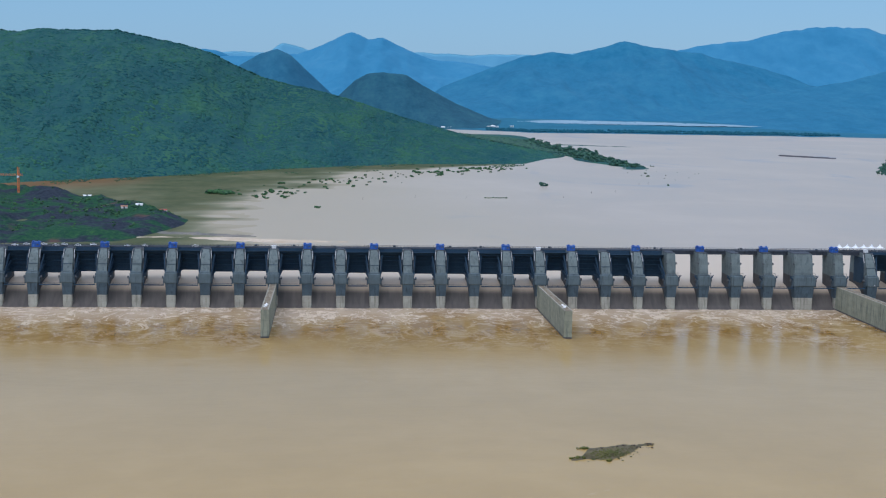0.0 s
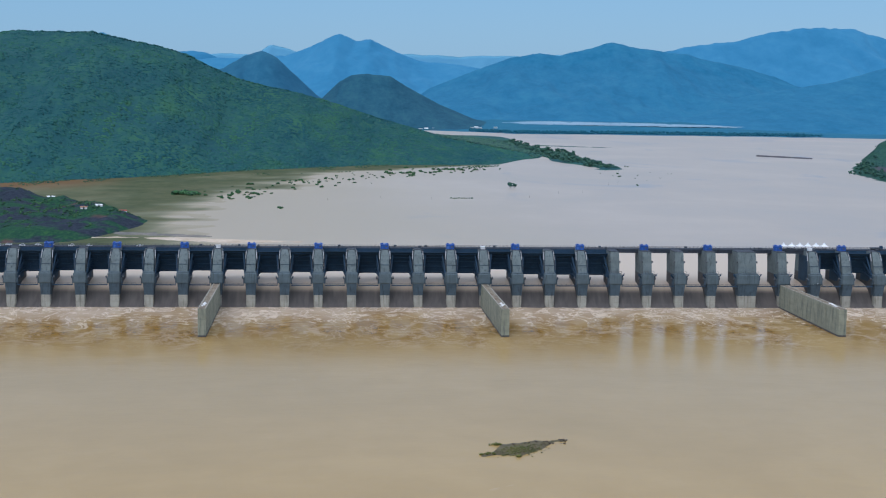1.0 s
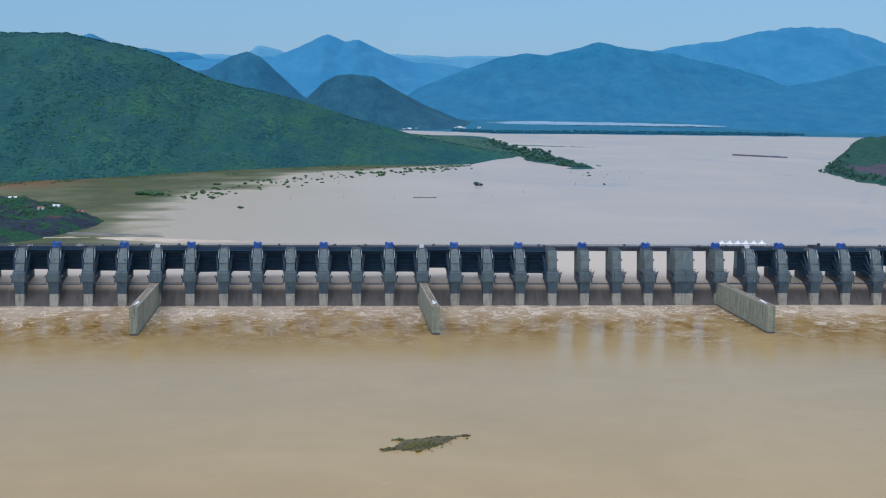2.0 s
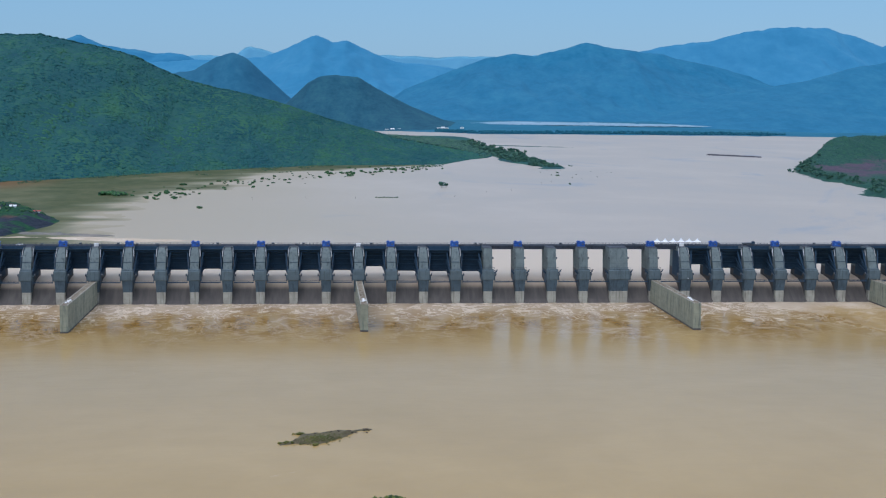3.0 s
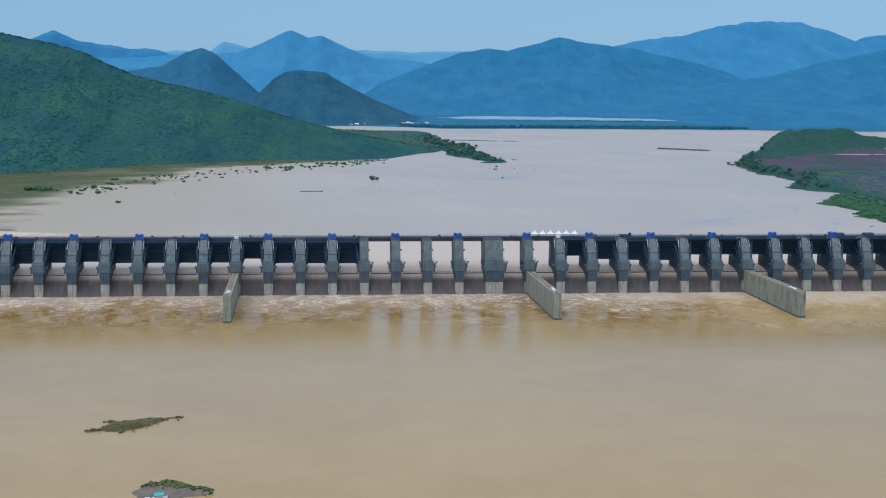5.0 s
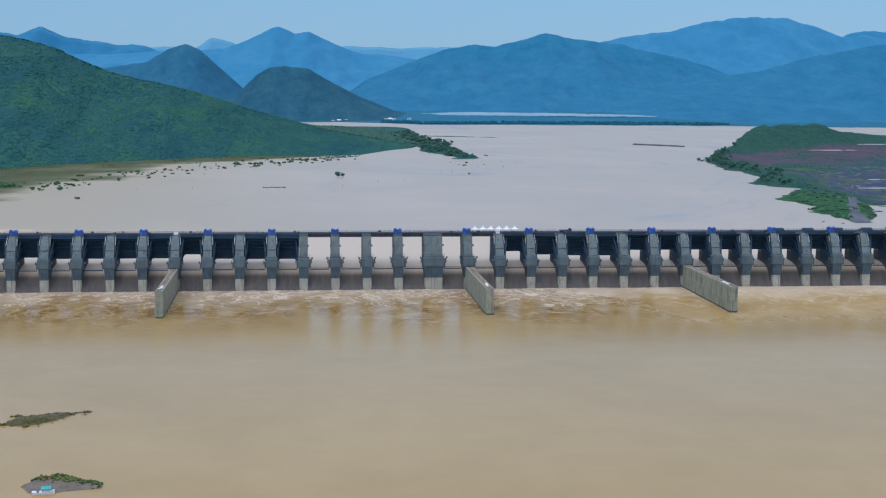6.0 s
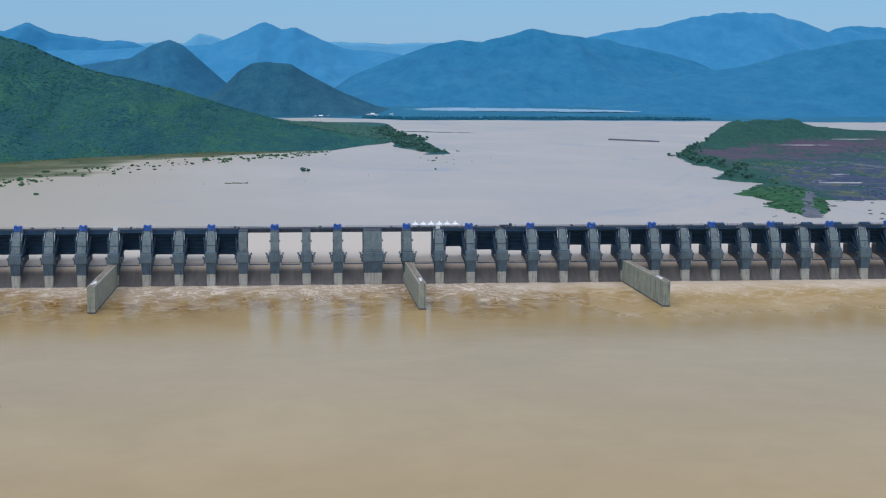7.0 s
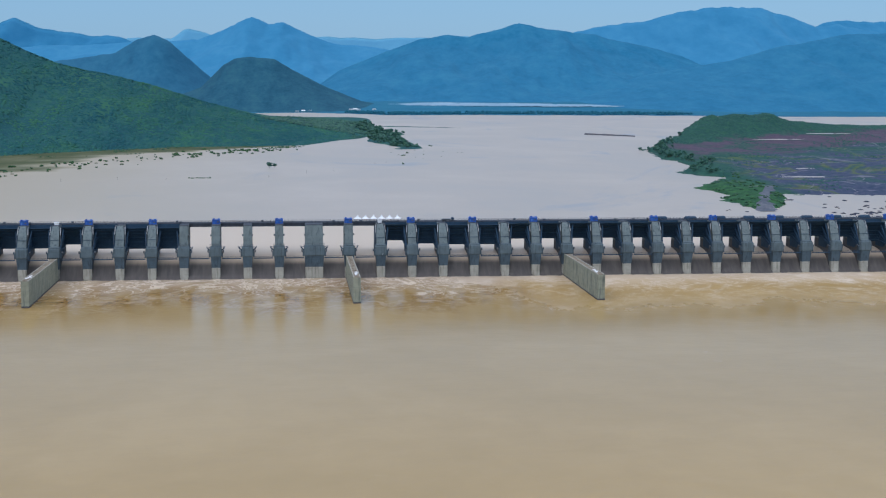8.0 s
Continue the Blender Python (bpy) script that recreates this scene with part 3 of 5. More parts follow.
def river_z(X, Y):
    zone = smooth((Y + 210) / 90) * (0.3 + 0.7 * smooth((Y + 120) / 70))
    near = (np.abs(X - 480) < 680)
    return near * zone * (0.13 * fbm(X, Y * 0.8, 13, 4, 3) + 0.06 * fbm(X, Y, 4.5, 2, 8)) - 0.1


river_x = np.concatenate([[-9800, -3500, -1200, -500, -250], np.arange(-140, 1110, 2.4), [1300, 1700, 3600, 9800]])
river_y = np.concatenate([[-9800, -4500, -2000, -1000, -600, -400, -300, -240], np.arange(-212, -16, 2.4), [-15]])
river = height_sheet("river_water", river_x, river_y, river_z, M_RIVER, laid=False)
tagged(river, "silt-brown river water, churned to foam below the dam", "water", kind="structure")
lake = link_mesh("reservoir_water", [(-9800, 215.0, LAKE), (9800, 215.0, LAKE), (9800, 9800, LAKE), (-9800, 9800, LAKE)], [(0, 1, 2, 3)], M_LAKE)
tagged(lake, "calm pale silty reservoir water behind the dam", "water", kind="structure")

crest = part("spillway_crest", prism(bmesh.new(), [(36, -8), (36, 4), (10, 8), (-2, 8), (-8, 5), (-13, 1.0), (-15.6, -1.4), (-15.6, -8)], pier_x(FIRST), pier_x(LAST)), M_FOOT, None)
tagged(crest, "rounded concrete spillway crest under the flowing water", "spillway", kind="structure")

# the glide's paler tone here stands in for weaker sky reflection
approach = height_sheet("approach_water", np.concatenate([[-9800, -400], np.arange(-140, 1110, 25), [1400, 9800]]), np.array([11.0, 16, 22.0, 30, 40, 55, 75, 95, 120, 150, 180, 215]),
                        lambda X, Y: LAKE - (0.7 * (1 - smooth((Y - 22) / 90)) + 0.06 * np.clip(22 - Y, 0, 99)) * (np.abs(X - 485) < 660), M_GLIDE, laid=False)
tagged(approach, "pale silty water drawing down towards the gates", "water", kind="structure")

GLIDE = ((22.1, 16.3), (14.0, 15.9), (7.0, 15.2), (2.0, 14.3), (-2.0, 12.8), (-5.0, 11.0), (-8.0, 8.4), (-11.0, 5.2), (-14.0, 2.2), (-18.5, -0.4))


def glide_z(y):
    return float(np.interp(-y, [-p[0] for p in GLIDE], [p[1] for p in GLIDE]))


def spill_stream(k):
    x0, x1 = pier_x(k) + (6.4 if k == 23 else 2.85), pier_x(k + 1) - (6.4 if k == 22 else 2.85)
    ys = [22.05 - 0.9 * i for i in range(46)]
    nx = 11
    verts, faces = [], []
    for j, y in enumerate(ys):
        for i in range(nx):
            x = x0 + (x1 - x0) * i / (nx - 1)
            wob = 0.1 * noise.noise(Vector((x * 0.3, y * 0.12, 3.0))) * min(1, j / 16)
            swell = 0.5 * abs(2 * i / (nx - 1) - 1) ** 4 * min(1, max(0, j - 26) / 8)  # the flow heaps up along the piers
            verts.append((x, y, glide_z(y) + wob + swell + 0.02))
    for j in range(len(ys) - 1):
        for i in range(nx - 1):
            a = j * nx + i
            faces.append((a, a + 1, a + nx + 1, a + nx))
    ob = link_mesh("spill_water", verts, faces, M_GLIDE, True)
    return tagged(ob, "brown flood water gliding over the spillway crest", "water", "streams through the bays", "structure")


for k in range(FIRST, LAST):
    spill_stream(k)

for name, x0, x1 in (("embankment_west", -9600, pier_x(FIRST) - 3), ("embankment_east", pier_x(LAST) + 3, 9600)):
    ob = part(name, prism(bmesh.new(), [(-120, -8), (-8, 39), (12, 39), (130, -8)], x0, x1), M_EARTH, None)
    tagged(ob, "long earth embankment closing the valley beside the spillway", "embankment", kind="structure")


# ---- piers ----
def make_pier(half, gated, label):
    p = thing("spillway_pier", pose(0, 0, 0), label, "dam pier", "piers of the spillway")
    if gated:
        front = [(-16.2, -6), (-16.2, 24), (-14.2, 28.5), (-12.0, 32.5), (-9.8, 36), (-7.6, 38.3), (-5.6, 39.2)]
        back = [(1.6, 39.2), (1.6, 36.7), (18.6, 36.7), (19.3, 28), (20.0, 17), (20.0, -6)]
    else:
        front = [(-16.2, -6), (-16.2, 24), (-15.2, 30), (-13.6, 36), (-12.6, 39.2)]
        back = [(1.6, 39.2), (1.6, 36.7), (12.0, 36.7), (10.5, 27), (9.6, 17), (9.6, -6)]
    tap = (lambda y, z: 0.74 if z > 38.2 and y < -4 else 0.9 if z > 35.5 and y < -4 else 1.0) if gated else None
    part("shaft", prism(bmesh.new(), front + back, -half, half, tap), M_CONC, p)
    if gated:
        # dark plates added to paint the shade on the pier's sides
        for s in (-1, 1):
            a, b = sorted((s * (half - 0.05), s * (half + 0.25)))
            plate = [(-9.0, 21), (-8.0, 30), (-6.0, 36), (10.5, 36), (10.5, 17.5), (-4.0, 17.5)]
            part("seal_plate", prism(bmesh.new(), plate, a, b), M_GATE, p, "added dark plate standing in for shade on the pier's side")
    # thin sheets put brown stain and the bay's shade into the flank's colour
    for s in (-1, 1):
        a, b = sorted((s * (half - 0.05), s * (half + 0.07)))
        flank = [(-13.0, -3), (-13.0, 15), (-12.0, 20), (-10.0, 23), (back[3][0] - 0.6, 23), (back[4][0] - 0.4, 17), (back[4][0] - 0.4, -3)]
        part("wet_flank", prism(bmesh.new(), flank, a, b), M_FLANK, p, "brown stain and painted shade along the pier's flank")
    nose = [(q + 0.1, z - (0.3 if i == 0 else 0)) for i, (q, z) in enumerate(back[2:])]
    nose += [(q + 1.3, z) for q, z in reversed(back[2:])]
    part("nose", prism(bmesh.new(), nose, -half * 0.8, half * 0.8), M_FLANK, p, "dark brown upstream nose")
    bm = bmesh.new()
    prism(bm, [(-17.1, -6), (-17.1, 8.4), (-10, 8.4), (-10, -6)], -half - 0.04, half + 0.04)
    bmesh.ops.bevel(bm, geom=[e for e in bm.edges if abs(e.verts[0].co.z - e.verts[1].co.z) > 5], offset=0.4, segments=2, affect="EDGES")
    part("foot", bm, M_FOOT, p, "pale washed concrete nose at the water")
    # the corbel's dark colour stands in for shade below the block
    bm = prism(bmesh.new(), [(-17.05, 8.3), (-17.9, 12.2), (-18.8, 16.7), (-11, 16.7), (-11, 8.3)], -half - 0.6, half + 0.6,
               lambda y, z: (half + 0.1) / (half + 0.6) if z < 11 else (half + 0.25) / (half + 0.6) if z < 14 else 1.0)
    part("corbel", bm, M_TRUN, p, "concrete corbel with the block's shade painted dark")
    part("trunnion_girder", box(bmesh.new(), -half - 1.2, half + 1.2, -19.5, -13.0, 16.65, 24.0, 0.6), M_BLOCK, p, "dark grey concrete trunnion block")
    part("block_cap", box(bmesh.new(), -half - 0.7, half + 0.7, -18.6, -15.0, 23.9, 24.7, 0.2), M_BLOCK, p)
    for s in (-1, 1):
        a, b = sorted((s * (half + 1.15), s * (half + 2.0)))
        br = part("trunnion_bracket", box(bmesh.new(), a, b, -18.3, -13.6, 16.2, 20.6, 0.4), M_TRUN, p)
        part("bearing", rod(bmesh.new(), (s * (half + 2.1), -15.5, 20.5), (s * (half + 3.0), -15.5, 20.5), 1.0, 12), M_STEEL, br)
    if gated:
        part("ledge", box(bmesh.new(), -half - 0.09, half + 0.09, -14.05, -12.4, 29.1, 29.7), M_TRUN, p, "dark construction joint")
    w = half * (0.74 if gated else 1) + 0.12
    part("cap", box(bmesh.new(), -w, w, -5.6 if gated else -12.5, 1.5, 39.2, 39.6, 0.12), M_DECK, p)
    for s in (-1, 1):
        if gated:
            bm = bmesh.new()
            rod(bm, (s * (half + 0.35), -6.6, 39.0), (s * (half + 0.75), -10.6, 33.0), 0.3, 8)
            cyl = part("hoist_cylinder", bm, M_PALE, p, "pale steel hydraulic hoist cylinder")
            bm = bmesh.new()
            rod(bm, (s * (half + 0.75), -10.6, 33.0), (s * (half + 1.3), -13.6, 26.2), 0.17, 8)
            part("piston_rod", bm, M_STEEL, cyl)
            part("cylinder_bracket", box(bmesh.new(), *sorted((s * (half * 0.7), s * (half + 0.6))), -7.4, -6.0, 38.6, 39.3), M_STEEL, p)
        else:
            a, b = sorted((s * (half - 0.05), s * (half + 0.9)))
            part("hoist_lug", box(bmesh.new(), a, b, -15.0, -13.4, 31.6, 33.0, 0.15), M_STEEL, p)
    if not gated:
        for s in (-1, 1):
            bm = beam(bmesh.new(), (s * (half + 0.8), -16.0, 20.8), (s * (half + 3.4), -16.6, 23.4), 0.7, 0.9)
            beam(bm, (s * (half + 1.2), -17.2, 23.6), (s * (half + 3.9), -17.2, 24.2), 0.35, 0.35)
            part("arm_stub", bm, M_GATE, p, "dark steel stub of an unfinished gate arm")
    if not gated:  # railings and brackets left standing on the trunnion block
        bm = bmesh.new()
        for i in range(5):
            x = -half - 1.0 + (2 * half + 2.0) * i / 4
            box(bm, x - 0.1, x + 0.1, -19.2, -19.0, 24.0, 26.0)
        box(bm, -half - 1.1, half + 1.1, -19.2, -19.0, 25.9, 26.1)
        part("railing", bm, M_STEEL, p)
    return p


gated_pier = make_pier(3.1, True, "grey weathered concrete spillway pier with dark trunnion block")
open_pier = make_pier(3.1, False, "straight grey concrete pier beside an open ungated bay")
wide_pier = make_pier(6.6, False, "double-width grey concrete pier with a movement joint")
wide_pier.matrix_basis = pose(pier_x(23), 0, 0)
gated_pier.matrix_basis, open_pier.matrix_basis = pose(pier_x(FIRST), 0, 0), pose(pier_x(20), 0, 0)
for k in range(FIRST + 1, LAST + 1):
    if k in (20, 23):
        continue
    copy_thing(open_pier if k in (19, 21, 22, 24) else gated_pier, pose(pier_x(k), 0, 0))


tarp = thing("tarpaulin", pose(pier_x(25), -19.1, 17.2), "crumpled white tarpaulin hung on the trunnion block", "tarpaulin")
bm = bmesh.new()
cols, lines = 9, 4
grid = [[bm.verts.new((-2.6 + 5.2 * i / (cols - 1), -0.25 - 0.35 * noise.noise(Vector((i * 0.9, j * 1.3, 5.0))), 2.1 * j / (lines - 1) + 0.4 * noise.noise(Vector((i * 0.7, j * 0.4, 9.0))))) for i in range(cols)] for j in range(lines)]
for j in range(lines - 1):
    for i in range(cols - 1):
        bm.faces.new((grid[j][i], grid[j][i + 1], grid[j + 1][i + 1], grid[j + 1][i]))
bmesh.ops.solidify(bm, geom=list(bm.faces), thickness=0.3)
part("cloth", bm, M_WHITE, tarp)


# ---- radial gates ----
def make_gate():
    g = thing("radial_gate", pose(0, 0, 0), "raised dark navy steel radial gate between concrete piers", "sluice gate", "gates of the spillway")
    R, A1, W = 19.5, 60.0, 8.2
    steps = 16
    ang = [radians(A1 * i / steps) for i in range(steps + 1)]
    outer = [(R * math.cos(a), R * math.sin(a)) for a in ang]
    inner = [((R - 0.35) * math.cos(a), (R - 0.35) * math.sin(a)) for a in reversed(ang)]
    part("skin_plate", prism(bmesh.new(), outer + inner, -W, W), M_GATE, g)
    for deg in (3, 15, 27, 39, 51):
        a0, a1 = radians(deg - 1.2), radians(deg + 1.2)
        prof = [(r * math.cos(a), r * math.sin(a)) for r, a in ((R - 0.36, a0), (R - 0.36, a1), (R - 0.9, a1), (R - 0.9, a0))]
        part("girder", prism(bmesh.new(), prof, -W + 0.1, W - 0.1), M_GATE, g)
    for i in range(7):
        x = -7.2 + 2.4 * i
        prof = [((R - 0.36) * math.cos(t), (R - 0.36) * math.sin(t)) for t in ang] + [((R - 0.6) * math.cos(t), (R - 0.6) * math.sin(t)) for t in reversed(ang)]
        part("rib", prism(bmesh.new(), prof, x - 0.12, x + 0.12), M_GATE, g)
    for s in (-1, 1):
        for deg in (4, 28, 50):
            r = R - 1.3
            part("arm", beam(bmesh.new(), (s * 7.9, 0.4, 0.2), (s * 6.0, r * math.cos(radians(deg)), r * math.sin(radians(deg))), 0.9, 1.1), M_GATE, g)
        bm = bmesh.new()
        lip = [bm.verts.new(v) for v in ((s * 8.1, 17.9, 0.1), (s * 5.6, 17.9, 0.1), (s * 5.0, 17.4, 1.2), (s * 5.0, 17.2, 3.4), (s * 8.1, 17.2, 3.4))]
        face = bm.faces.new(lip)
        out = bmesh.ops.extrude_face_region(bm, geom=[face])
        bmesh.ops.translate(bm, vec=(0, -0.5, 0), verts=[v for v in out["geom"] if isinstance(v, bmesh.types.BMVert)])
        part("gusset", bm, M_GATE, g)
        part("side_web", prism(bmesh.new(), [(2.0, 0.0), (17.4, -1.2), (17.0, 3.2), (3.0, 1.6)], s * 7.7 - 0.25, s * 7.7 + 0.25), M_GATE, g)
    return g


TRUN_Y, TRUN_Z = -15.5, 20.5
SILLS = {0: 20.8, 1: 21.9, 2: 22.6, 3: 23.3, 4: 23.4, 5: 22.2, 6: 22.8, 7: 23.5, 8: 21.3, 9: 21.9, 10: 22.6, 15: 24.4, 16: 20.9, 17: 20.6, 18: 20.5, 25: 25.5, 26: 22.7, 27: 21.9, 28: 21.7, 40: 25.2, 41: 21.3}
gate = make_gate()
for k in range(FIRST, LAST):
    if k in OPEN_BAYS:
        continue
    sill = SILLS.get(k, 26.0 if k > 28 else 21.5)  # height of the raised gate's lower edge
    lift = math.degrees(math.asin((sill - TRUN_Z) / 19.5))
    m = pose((pier_x(k) + pier_x(k + 1)) / 2, TRUN_Y, TRUN_Z, lift)
    if k == FIRST:
        gate.matrix_basis = m
    else:
        copy_thing(gate, m)


# ---- bridge over the piers, walkways at the trunnions ----
bridge = thing("road_bridge", pose(0, 0, 36.8), "long dark grey concrete road bridge along the dam crest", "bridge", kind="structure")
for k in range(FIRST, LAST):
    x0, x1 = pier_x(k), pier_x(k + 1)
    bm = bmesh.new()
    box(bm, x0 + 0.04, x1 - 0.04, 2.0, 11.6, 1.9, 2.7)
    for y in (2.3, 5.0, 8.0, 10.5):
        box(bm, x0 + 0.04, x1 - 0.04, y, y + 0.7, 0.0, 1.91)
    part("deck_span", bm, M_DECK, bridge)
    # added panel, hides the bright strip between gate top and deck
    if k not in OPEN_BAYS:
        part("breast_girder", box(bmesh.new(), x0 + 3.2, x1 - 3.2, 1.4, 1.9, -5.5, 2.4), M_GATE, bridge, "added dark panel closing the bright gap above the gate")
    for y in (2.0, 11.2):
        bm = bmesh.new()
        box(bm, x0 + 0.06, x1 - 0.06, y, y + 0.35, 2.7, 3.0)
        for i in range(9):
            x = x0 + (x1 - x0) * (i + 0.5) / 9
            box(bm, x - 0.12, x + 0.12, y + 0.08, y + 0.28, 3.0, 3.7)
        box(bm, x0 + 0.06, x1 - 0.06, y + 0.06, y + 0.3, 3.7, 3.85)
        part("parapet", bm, M_DECK, bridge)

walkway = thing("service_walkway", pose(0, 0, 0), "thin dark steel walkway between two trunnion blocks", "walkway", "walkways between the piers")
part("grating", box(bmesh.new(), -7.0, 7.0, -0.6, 0.6, -0.5, 0.15), M_GATE, walkway)
for y in (-0.45, 0.45):
    bm = bmesh.new()
    box(bm, -6.9, 6.9, y - 0.04, y + 0.04, 0.97, 1.05)
    for i in range(5):
        box(bm, -6.6 + 3.3 * i - 0.04, -6.6 + 3.3 * i + 0.04, y - 0.04, y + 0.04, 0.15, 0.98)
    part("handrail", bm, M_GATE, walkway)
for k in range(FIRST, LAST):
    shift = -1.7 if k == 22 else 1.7 if k == 23 else 0.0
    m = pose((pier_x(k) + pier_x(k + 1)) / 2 + shift, -17.6, 15.6)
    if k == FIRST:
        walkway.matrix_basis = m
    else:
        copy_thing(walkway, m)


# ---- training walls ----
def training_wall(x, length):
    w = thing("training_wall", pose(x, -16.5, 0), "tall streaked concrete training wall standing in churned water", "wall", "training walls below the dam")
    n = 10
    step = length / n
    top = lambda d: 16.2 + 0.9 * d / length
    part("core", prism(bmesh.new(), [(0, -6), (-length, -6), (-length, top(length) - 0.3), (0, top(0) - 0.3)], -2.05, 2.05), M_WALL, w)
    for i in range(n):
        a, b = -i * step - 0.14, -(i + 1) * step + 0.14
        if i == n - 1:
            b -= 0.4
        proud = 2.45 if i > n // 2 else 2.35
        part("wall_panel", prism(bmesh.new(), [(a, -6), (b, -6), (b, top(-b)), (a, top(-a))], -proud, proud), M_WALL, w)
    for s in (-1, 1):
        part("coping", prism(bmesh.new(), [(0, top(0)), (-length, top(length)), (-length, top(length) + 0.5), (0, top(0) + 0.5)], s * 2.1 - 0.25, s * 2.1 + 0.25), M_FOOT, w)
    part("silt_fill", prism(bmesh.new(), [(-0.5, top(0) - 0.2), (-length + 0.6, top(length) - 0.2), (-length + 0.6, top(length) + 0.25), (-0.5, top(0) + 0.25)], -1.84, 1.84), M_SILT, w, "ochre silt lying on the wall top")
    part("water_line", prism(bmesh.new(), [(0, -5.5), (-length - 0.46, -5.5), (-length - 0.46, 0.9), (0, 0.7)], -2.52, 2.52), M_FLANK, w, "dark wet band at the water line")
    r = random.Random(int(x))
    bm = bmesh.new()
    for i in range(60):
        d = length * r.uniform(0.05, 0.97)
        m = Matrix.Translation((r.uniform(-1.3, 1.3), -d, top(d) + 0.3)) @ Matrix.Rotation(r.uniform(0, 3), 4, "Z") @ Matrix.Diagonal((r.uniform(0.3, 0.9), r.uniform(0.4, 1.8), r.uniform(0.15, 0.5), 1))
        bmesh.ops.create_icosphere(bm, subdivisions=1, radius=1.0, matrix=m)
    part("rubble", bm, M_SILT, w, "ochre rubble on the wall top")
    bm = bmesh.new()
    for i in range(8):
        d = length * (0.80 + 0.015 * i)
        m = Matrix.Translation((r.uniform(-0.8, 0.8), -d, top(d) + 0.5)) @ Matrix.Diagonal((r.uniform(0.6, 1.2), r.uniform(0.8, 1.6), r.uniform(0.3, 0.7), 1))
        bmesh.ops.create_icosphere(bm, subdivisions=1, radius=1.0, matrix=m)
    part("white_debris", bm, M_PLASTER, w, "heap of white debris near the wall's end")
    return w


for k in (7, 15, 24, 31):
    training_wall(pier_x(k), 120.0)


# ---- cabins, tents on the crest ----
def make_cabin():
    c = thing("power_pack_cabin", pose(0, 0, 0), "bright blue sheet-metal cabin on a pier top", "cabin", "blue cabins on the piers")
    part("body", box(bmesh.new(), -2.8, 2.8, -1.8, 1.8, 0, 3.1, 0.08), M_BLUE, c)
    part("roof", prism(bmesh.new(), [(-2.1, 3.05), (-2.1, 3.25), (2.1, 3.6), (2.1, 3.05)], -3.05, 3.05), M_BLUE, c)
    part("vent_unit", box(bmesh.new(), -2.5, -1.0, -0.9, 0.6, 3.3, 4.2, 0.08), M_BLUE, c)
    part("vent_unit", box(bmesh.new(), 1.1, 2.5, -0.9, 0.6, 3.3, 4.1, 0.08), M_BLUE_ROOF, c, "faded blue roof vent")
    part("door", box(bmesh.new(), -2.0, -1.0, -1.87, -1.78, 0.05, 2.2), M_BLUE_ROOF, c)
    part("window", box(bmesh.new(), 0.5, 1.9, -1.86, -1.78, 1.2, 2.2), M_STEEL, c)
    return c


cabin = make_cabin()
cabin.matrix_basis = pose(pier_x(FIRST), -2.4, 39.55)
for k in range(FIRST + 2, LAST + 1, 2):
    copy_thing(cabin, pose(pier_x(k), -2.4, 39.55))

hut = thing("control_hut", pose(pier_x(7), -2.4, 39.55), "small white control hut on a pier top", "hut", "white huts on the piers")
part("body", box(bmesh.new(), -1.5, 1.5, -1.2, 1.2, 0, 1.9, 0.06), M_PLASTER, hut)
part("roof", box(bmesh.new(), -1.8, 1.8, -1.5, 1.5, 1.9, 2.1, 0.04), M_WHITE, hut)
for k in (15, 25):
    copy_thing(hut, pose(pier_x(k), -2.4, 39.55))


def make_tent():
    t = thing("canopy_tent", pose(0, 0, 0), "white peaked canopy tent on the bridge deck", "tent", "row of white tents")
    bm = bmesh.new()
    n, rings = 8, ((2.95, 2.4), (2.0, 2.75), (1.0, 3.5), (0.35, 4.5), (0.05, 5.2))
    loops = []
    for r, z in rings:
        loops.append([bm.verts.new((max(-1, min(1, 1.42 * math.cos(math.tau * (i + 0.5) / n))) * r, max(-1, min(1, 1.42 * math.sin(math.tau * (i + 0.5) / n))) * r, z)) for i in range(n)])
    for a, b in zip(loops, loops[1:]):
        for i in range(n):
            bm.faces.new((a[i], a[(i + 1) % n], b[(i + 1) % n], b[i]))
    bm.faces.new(loops[-1])
    part("canopy", bm, M_WHITE, t)
    for x in (-2.7, 2.7):
        for y in (-2.7, 2.7):
            part("pole", rod(bmesh.new(), (x, y, 0), (x, y, 2.5), 0.06, 6), M_PALE, t)
    return t


tent = make_tent()
tent.matrix_basis = pose(572.0, 7.4, 39.5)
for i in range(1, 6):
    copy_thing(tent, pose(572.0 + 6.1 * i, 7.4, 39.5))


# ---- pale sand bar just behind the dam ----
def sand_z(X, Y):
    mid = 268 - 0.0009 * (X - 70) ** 2 + 8 * np.sin(X / 34)
    d = 13 * np.clip(1 - ((X - 112) / 92) ** 2, 0, 1) ** 0.5 - np.abs(Y - mid) + 7 * fbm(X, Y * 0.6, 22, 4, 151)
    return LAKE + np.clip(d * 0.09, -0.8, 1.1) + 0.12 * fbm(X, Y, 6, 2, 153)


sand = height_sheet("sand_bar", np.arange(5, 220, 2.5), np.arange(225, 310, 2.5), sand_z, M_SANDBAR, True, LAKE - 0.3, laid=False)
tagged(sand, "pale sand bar lying in the shallow reservoir", "sand bar", kind="structure")


